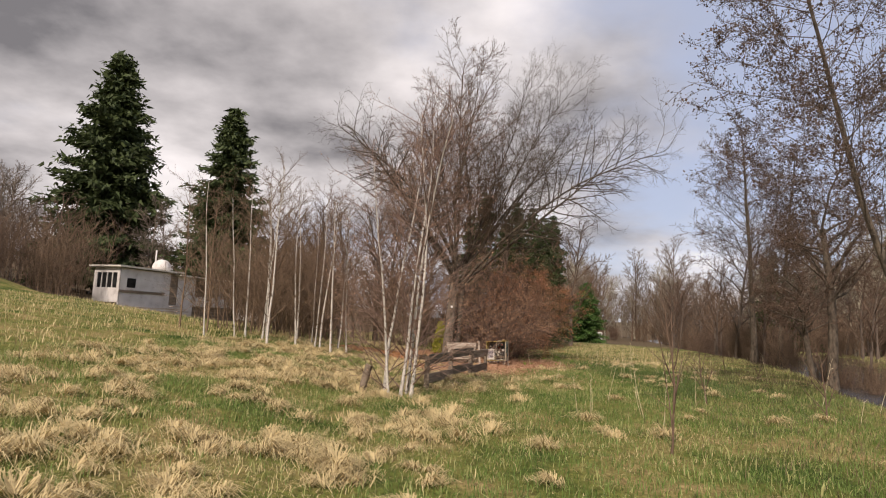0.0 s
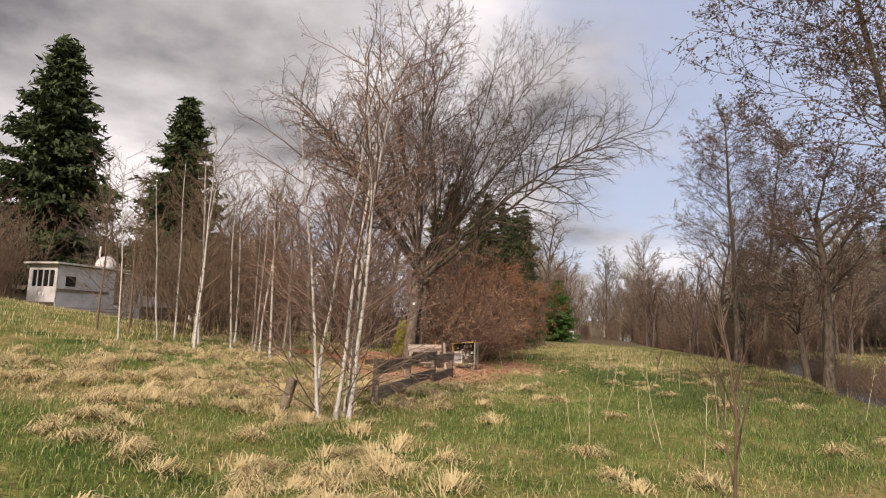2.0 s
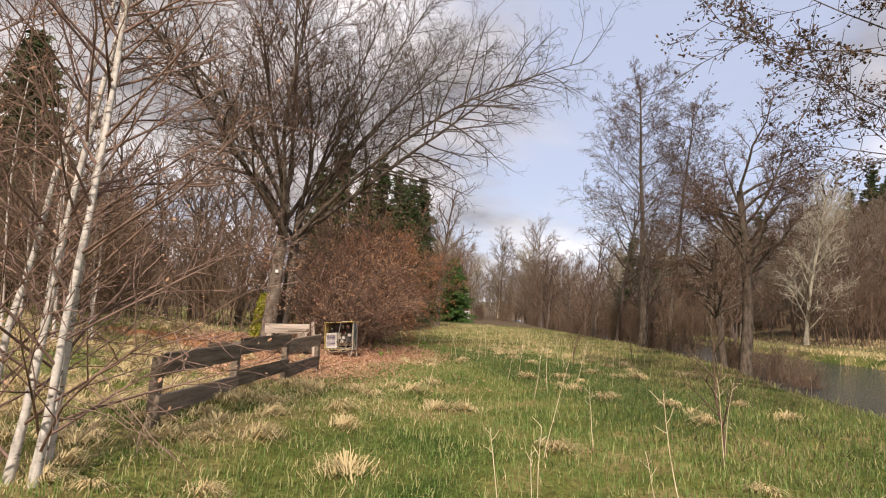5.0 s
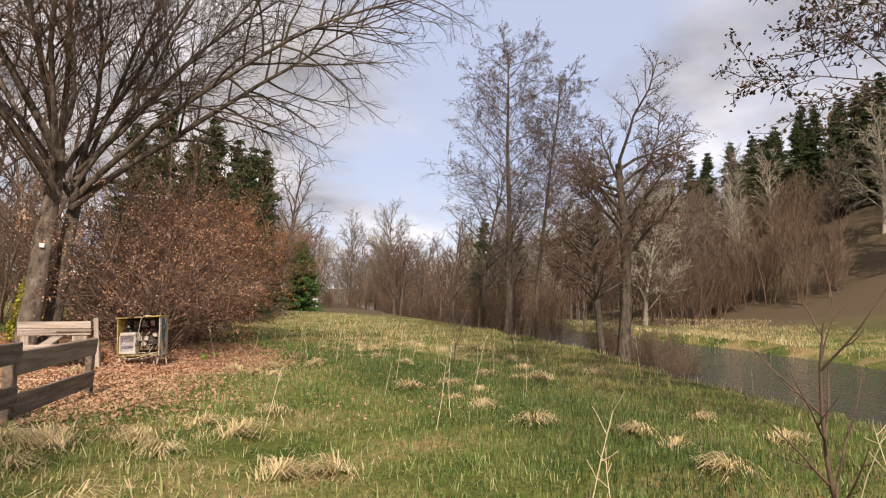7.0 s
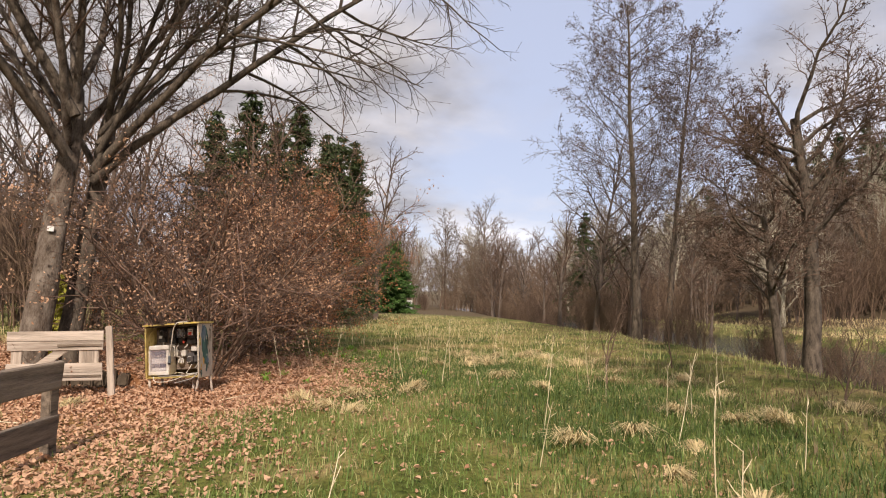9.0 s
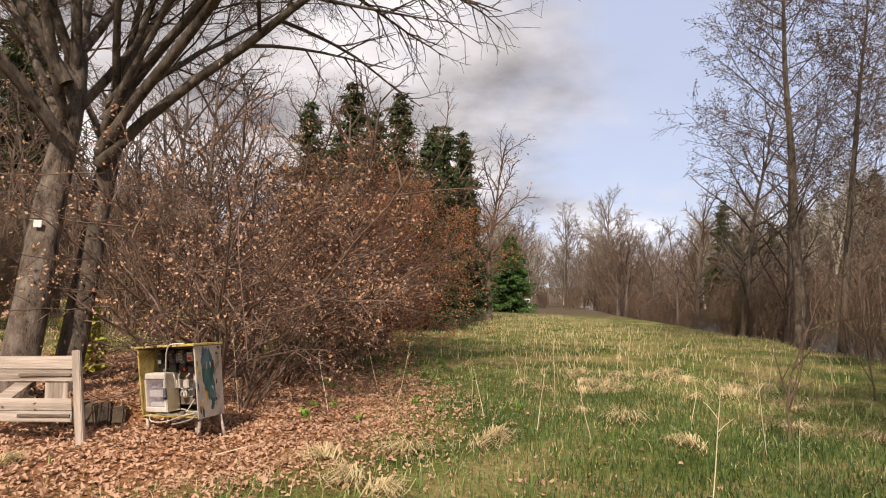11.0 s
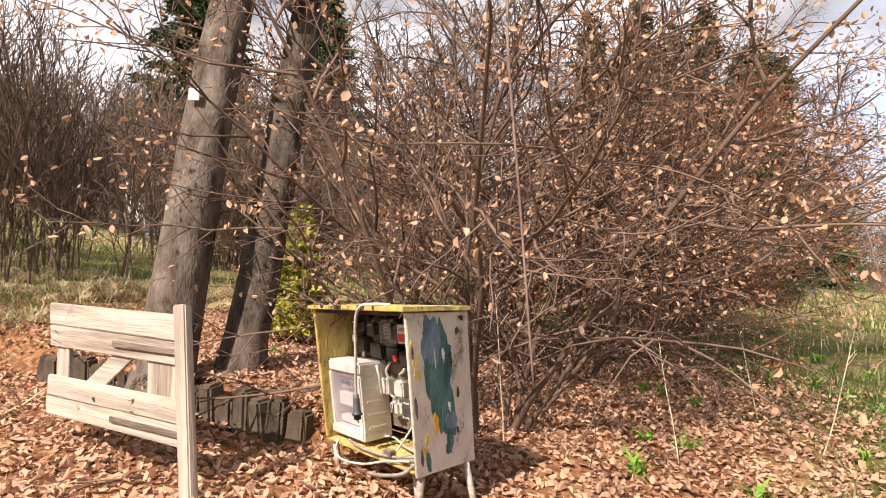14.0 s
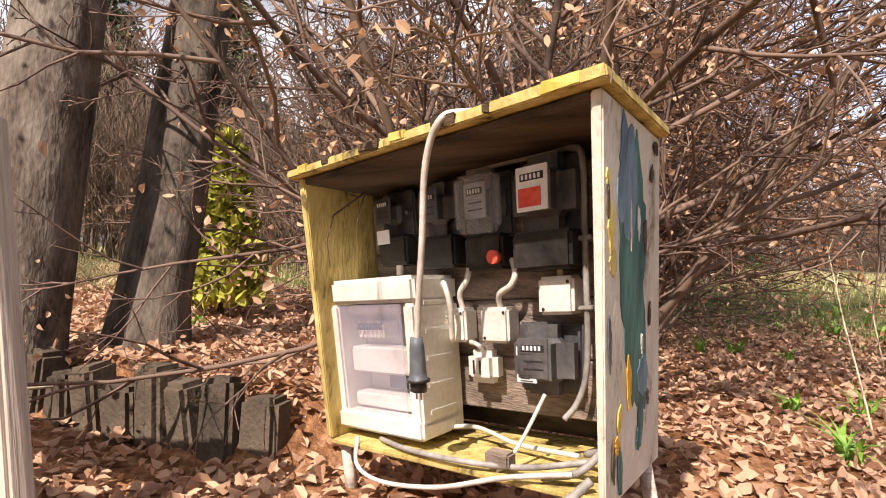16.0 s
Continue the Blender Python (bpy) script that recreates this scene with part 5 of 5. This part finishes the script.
hut_part("window_frame", 0.5, 1.25, -0.03, -0.021, 1.24, 1.3, "hut_white", sw)
hut_part("trim_board", 0.0, 3.6, -0.05, -0.005, 0.98, 1.14, "wood_dark", label="dark brown horizontal board")
# a dark sheet closes the doorway, its colour standing for the shade inside
hut_part("door", 4.05, 4.75, 0.10, 0.14, 0.35, 2.35, "wood_dark", label="dark sheet for the shade in the open doorway")
hut_part("side_wall", 4.75, 6.2, 0, 0.08, 0.35, 2.4, "hut_white")
hut_part("porch_panel", 6.2, 10.2, -0.05, 0.03, 0.35, 1.05, "hut_white", label="white porch parapet")
for x in (6.2, 7.5, 8.8, 10.1):
    hut_part("porch_post", x, x + 0.1, -0.05, 0.05, 1.05, 2.3, "hut_white")
hut_part("porch_back", 6.2, 10.2, 1.9, 1.98, 0.35, 2.3, "wood_dark")
hut_part("far_wall", 10.2, 10.28, 0, 2.2, 0.35, 2.3, "hut_white")
hut_part("rear_wall", 0, 10.2, 2.2, 2.28, 0.35, 2.4, "hut_white")
hut_part("roof", -0.25, 5.0, -0.25, 2.5, 2.55, 2.66, "hut_roof", label="pale flat roof with overhang")
hut_part("porch_roof", 4.6, 10.6, -0.35, 2.5, 2.38, 2.46, "hut_roof", label="pale sagging porch roof")
hut_part("skirting", 0, 6.2, -0.02, 0.05, -0.9, 0.345, "hut_white", label="grey plank skirting")
hut_part("under_porch", 6.2, 10.2, 0.1, 0.16, -0.9, 0.345, "wood_dark")
for k in range(4):
    hut_part("deck_rail", -0.3 + 0.02 * k, 3.9, -0.75, -0.70, -0.5 + 0.17 * k, -0.4 + 0.17 * k, "wood_grey", label="grey deck board")
for k in range(3):
    hut_part("step", 4.0, 5.0, -0.9 + 0.25 * k, -0.65 + 0.25 * k, -0.1 + 0.16 * k, -0.04 + 0.16 * k, "wood_grey")
tank = bmesh.new()
bmesh.ops.create_uvsphere(tank, u_segments=14, v_segments=8, radius=0.62)
for v in tank.verts:
    v.co = Vector((v.co.x, v.co.y, max(v.co.z, -0.25) * 0.95)) + Vector((4.2, 1.1, 2.9))
part("roof_dome", tank, M["hut_white"], hut, "white domed roof light")
part("flue", tube([(4.0, 1.5, 2.6), (4.0, 1.5, 4.1)], 0.05, 8), M["hut_white"], hut, "thin white flue")
dish = thing("satellite_dish", pose(-43.7, 70.3, float(ground(-43.7, 70.3))) @ Matrix.Diagonal((1.7, 1.7, 1.7, 1)), "faded red round satellite dish on a thin mast", "dish")
db = bmesh.new()
bmesh.ops.create_cone(db, cap_ends=False, segments=24, radius1=0.34, radius2=0.10, depth=0.10)
bmesh.ops.create_circle(db, cap_ends=True, segments=24, radius=0.10, matrix=Matrix.Translation((0, 0, 0.05)))
bmesh.ops.transform(db, matrix=pose(0, 0, 2.15, 75, 0, 15), verts=db.verts)
part("reflector", db, M["dish_red"], dish)
part("mast", tube([(0, 0.05, -0.1), (0, 0.05, 2.1)], 0.035, 8), M["steel"], dish)
part("feed_arm", tube([(0, 0, 1.8), (0.05, -0.45, 2.1)], 0.015, 6), M["steel"], dish)

van = thing("caravan", pose(-24.4, 79, float(ground(-24.4, 79)) - 0.2, 0, 0, 20), "old white caravan half hidden behind the thicket", "caravan")
part("body", block(-2.0, 2.0, -1.0, 1.0, 0.45, 2.35, 0.18), M["hut_white"], van)
for x0, x1 in ((-1.6, -0.5), (0.3, 1.4)):
    part("window", block(x0, x1, -1.015, -1.003, 1.35, 1.95, 0.0), M["dark_glass"], van)
for x in (-0.4, 0.4):
    wb = bmesh.new()
    bmesh.ops.create_cone(wb, cap_ends=True, segments=20, radius1=0.32, radius2=0.32, depth=0.18, matrix=pose(x, -0.85, 0.32, 90, 0, 0))
    part("wheel", wb, M["black_plastic"], van)
fp = part("marker_post", block(-0.35, 0.35, -0.2, 0.2, -0.2, 1.55, 0.05), M["label_white"], at=stand(24.2, 92.4))
tagged(fp, "white marker post at the end of the meadow", "post")
fw = thing("board_barrier", stand(19.8, 90.0), "low pale barrier of horizontal boards across the path", "barrier")
for k in range(4):
    part("board", block(-2.1, 2.1, -0.03, 0.03, 0.05 + 0.3 * k, 0.32 + 0.3 * k, 0.01), M["wood_grey"], fw)
for x in (-1.8, 0, 1.8):
    part("post", block(x - 0.06, x + 0.06, 0.04, 0.14, -0.2, 1.3, 0.01), M["wood_grey"], fw)


# ---- grass, straw and fallen leaves ----
def patchiness(x, y, s, seed):
    """Smooth 0..1 field for patches of green and straw."""
    rng = np.random.default_rng(seed)
    f = np.zeros_like(x)
    for k in range(7):
        a, ph = rng.uniform(0, 6.28), rng.uniform(0, 6.28)
        q = s * rng.uniform(0.6, 2.2)
        f += np.sin(q * (np.cos(a) * x + np.sin(a) * y) + ph)
    return 0.5 + 0.5 * np.tanh(f * 0.75)


def on_ground(rng, n, x0, x1, y0, y1):
    x, y = rng.uniform(x0, x1, n), rng.uniform(y0, y1, n)
    return x, y


def litter_amount(x, y):
    """How thickly fallen leaves cover the ground."""
    d = np.hypot(x - 2.0, (y - 30.5) * 0.8)
    e = np.hypot((x - 1.2) * 0.9, (y - 24.0) * 0.7)
    return np.maximum(smooth_step(5.6, 3.2, d), 0.9 * smooth_step(3.4, 1.2, e))


def meadow(name, seed, count, region, height, width, mat, want, label, bend=0.5, flop=0.0):
    rng = np.random.default_rng(seed)
    x, y = on_ground(rng, count, *region)
    b = bank(y)
    p = want(x, y) * (x < b + 0.5) * (1 - litter_amount(x, y)) 
    keep = rng.uniform(0, 1, count) < p
    x, y = x[keep], y[keep]
    z = ground(x, y) - 0.01
    v, q, t = blades(np.stack([x, y, z], 1), height, width, rng, bend, flop)
    tagged(part(name, mesh_of(name, v, q, t, mat=M[mat])), label, "grass", kind="stuff")


def green_want(x, y):
    return np.clip(patchiness(x, y, 0.55, 5) * 1.3 + 0.02 + 0.45 * smooth_step(0.0, 3.5, x) * smooth_step(12, 7, x), 0.05, 1) * (1 - 0.25 * smooth_step(1.2, -1.2, x) * (patchiness(x, y, 1.3, 15) < 0.6))


def shade_strip(x, y):
    """A strip of shade between the path and the river, put into the grass colour."""
    return smooth_step(5.8, 7.6, x + 0.5 * patchiness(x, y, 0.9, 61)) * smooth_step(12.0, 9.6, x + patchiness(x, y, 0.8, 62)) * smooth_step(13, 18, y) * smooth_step(34, 30, y) * (0.45 + 0.45 * smooth_step(0.25, 0.6, patchiness(x, y, 1.2, 63)))


def straw_want(x, y):
    return (1 - 0.85 * shade_strip(x, y)) * smooth_step(bank(y) - 5, bank(y) - 9, x) * np.clip(1.05 - green_want(x, y) + 0.25 * smooth_step(0, -3, x) + 0.5 * smooth_step(6, 10, x), 0.04, 1)


meadow("grass", 1, 230000, (-9, 13, -1, 34), 0.11, 0.0058, "green_blade", lambda x, y: green_want(x, y) * (1 - 0.6 * shade_strip(x, y)), "fresh green spring grass blades in patches", 0.45)
meadow("grass", 2, 150000, (-9, 13, -1, 34), 0.14, 0.0055, "mid_blade", lambda x, y: (1 - 0.85 * shade_strip(x, y)) * (0.35 + 0.3 * patchiness(x, y, 1.1, 8)), "yellowing half-dead grass blades", 0.7)
meadow("grass", 3, 150000, (-9, 13, -1, 34), 0.17, 0.004, "straw_blade", lambda x, y: straw_want(x, y) * (0.35 + 0.65 * (patchiness(x, y, 2.2, 19) > 0.5)), "matted dead straw-coloured grass", 0.9, 0.35)
# dark blades paint the shade strip; nothing casts it
meadow("grass", 7, 90000, (5.5, 13, 12, 35), 0.15, 0.006, "shade_blade", lambda x, y: shade_strip(x, y), "green grass coloured dark for the shade near the river", 0.5)
meadow("bank_plants", 6, 60000, (4, 24, 2, 60), 0.17, 0.006, "brown_herb", lambda x, y: 0.85 * smooth_step(bank(y) - 9.5, bank(y) - 5, x), "dead brown weeds on the river bank", 0.6)
meadow("grass", 4, 60000, (-30, 22, 4, 75), 0.28, 0.012, "straw_blade", lambda x, y: 0.75 * straw_want(x, y) * (1 - (np.abs(x - 2) < 9) * (y < 32)), "pale dead grass on the far meadow", 0.7)
meadow("grass", 5, 60000, (-30, 24, 4, 80), 0.20, 0.012, "mid_blade", lambda x, y: 0.8 - 0.75 * (np.abs(x - 2) < 9) * (y < 32), "green and yellow grass on the far meadow", 0.5)


def far_bank():
    """Coarse grass on the meadow across the river."""
    rng = np.random.default_rng(44)
    for mat, label, n in (("straw_blade", "pale dead grass on the far river bank", 26000), ("mid_blade", "green grass on the far river bank", 26000)):
        y = rng.uniform(0, 90, n)
        x = bank(y) + rng.uniform(12.5, 36, n)
        keep = patchiness(x, y, 0.12, 6) > 0.5 if mat == "straw_blade" else patchiness(x, y, 0.12, 6) < 0.62
        x, y = x[keep], y[keep]
        v, q, t = blades(np.stack([x, y, ground(x, y) - 0.02], 1), 0.34, 0.022, rng, 0.7)
        tagged(part("bank_grass", mesh_of("bank_grass", v, q, t, mat=M[mat])), label, "grass", kind="stuff")


far_bank()


def tussocks():
    """Humped tussocks of dead grass, combed over to all sides."""
    rng = np.random.default_rng(12)
    made = 0
    pv, pq, pt, at = [], [], [], 0
    while made < 900:
        x, y = (rng.uniform(-9, 13) if rng.uniform() < 0.55 else rng.uniform(-7, 0.5)), rng.uniform(0.8, 34) ** 1.0
        s = float(straw_want(np.array([x]), np.array([y]))[0]) * (1 - float(litter_amount(np.array([x]), np.array([y]))[0]))
        near_path = min(abs(x - px) + 0.3 * abs(y - py) for px, py in ((0.3, 0), (0.8, 5), (2.2, 10), (3.5, 16), (5.4, 20)))
        if rng.uniform() > max(s, 0.16 * (1 - min(1.0, 4 * float(litter_amount(np.array([x]), np.array([y]))[0])))) or near_path < 0.7 or x > float(bank(y)) - 4:
            continue
        n = int(rng.integers(90, 190))
        size = rng.uniform(0.55, 1.25)
        comb = rng.uniform(0, 6.283)
        a, r = rng.uniform(0, 6.283, n), np.abs(rng.normal(0, 0.13, n)) * size
        px, py = x + r * np.cos(a), y + r * np.sin(a)
        pz = ground(px, py) + 0.07 * size * np.exp(-(r / (0.15 * size)) ** 2) - 0.01
        v, q, t = blades(np.stack([px, py, pz], 1), 0.30 * size, 0.0062, rng, 1.05, 0.5, np.arctan2(np.sin(a) + 1.2 * np.sin(comb), np.cos(a) + 1.2 * np.cos(comb)))
        pv.append(v), pq.append(q + at), pt.append(t + at)
        at += len(v)
        made += 1
    tagged(part("tussocks", mesh_of("tussocks", np.concatenate(pv), np.concatenate(pq), np.concatenate(pt), mat=M["straw_blade"])), "flopped tussocks of straw-coloured dead grass", "grass", kind="stuff")


tussocks()


def fallen_leaves():
    rng = np.random.default_rng(21)
    n = 210000
    x, y = rng.uniform(-5, 8.5, n), rng.uniform(19.5, 36, n)
    keep = rng.uniform(0, 1, n) < litter_amount(x, y) * 0.6 + 0.02
    x, y = x[keep], y[keep]
    z = ground(x, y) + rng.uniform(0.0, 0.045, len(x))
    v, t = leaf_cards(np.stack([x, y, z], 1), 0.06, rng, flat=0.66, fold=0.5)
    tagged(part("fallen_leaves", mesh_of("fallen_leaves", v, t, mat=M["litter"])), "thick carpet of curled brown fallen leaves", "leaves", kind="stuff")


fallen_leaves()
STALK = [dict(steps=6, wobble=0.04, end=0.4, up=0.0), dict(n=4, **{"from": 0.75}, len=0.14, angle=40, thin=0.5, steps=3, wobble=0.1, least=0.002)]
rs = random.Random(31)
spots = [(6.5, 21.9), (7.3, 23.4), (5.0, 18.4), (8.6, 22.6), (5.6, 23.6), (3.6, 12.6), (9.6, 25.5), (4.4, 11.5), (7.9, 26.8), (6.8, 28.0), (10.8, 24.2), (2.2, 9.8)]
spots += [(rs.uniform(3.0, 14.0), rs.uniform(9, 36)) for _ in range(46)]
for k, (x, y) in enumerate(spots):
    if min(abs(x - px) + abs(y - py) for px, py in ((1, 5), (1.6, 7.5), (2.2, 10), (2.8, 13), (3.5, 15.5), (4.4, 18), (5.5, 20), (5.7, 21.2), (4.7, 23.4), (3.8, 24.8))) < 1.2:
        continue
    segs = rs.uniform(0.5, 1.25)
    st, _ = tree_meshes("dry_stalk", 400 + k, segs, 0.006, STALK, (rs.uniform(-0.25, 0.25), rs.uniform(-0.2, 0.2)))
    v, q = joined(st)
    ob = part("dry_stalk", mesh_of("dry_stalk", v, q, mat=M["stalk"]), at=stand(x, y))
    tagged(ob, "thin dry bleached weed stalk in the grass", "stalk", "dry stalks")
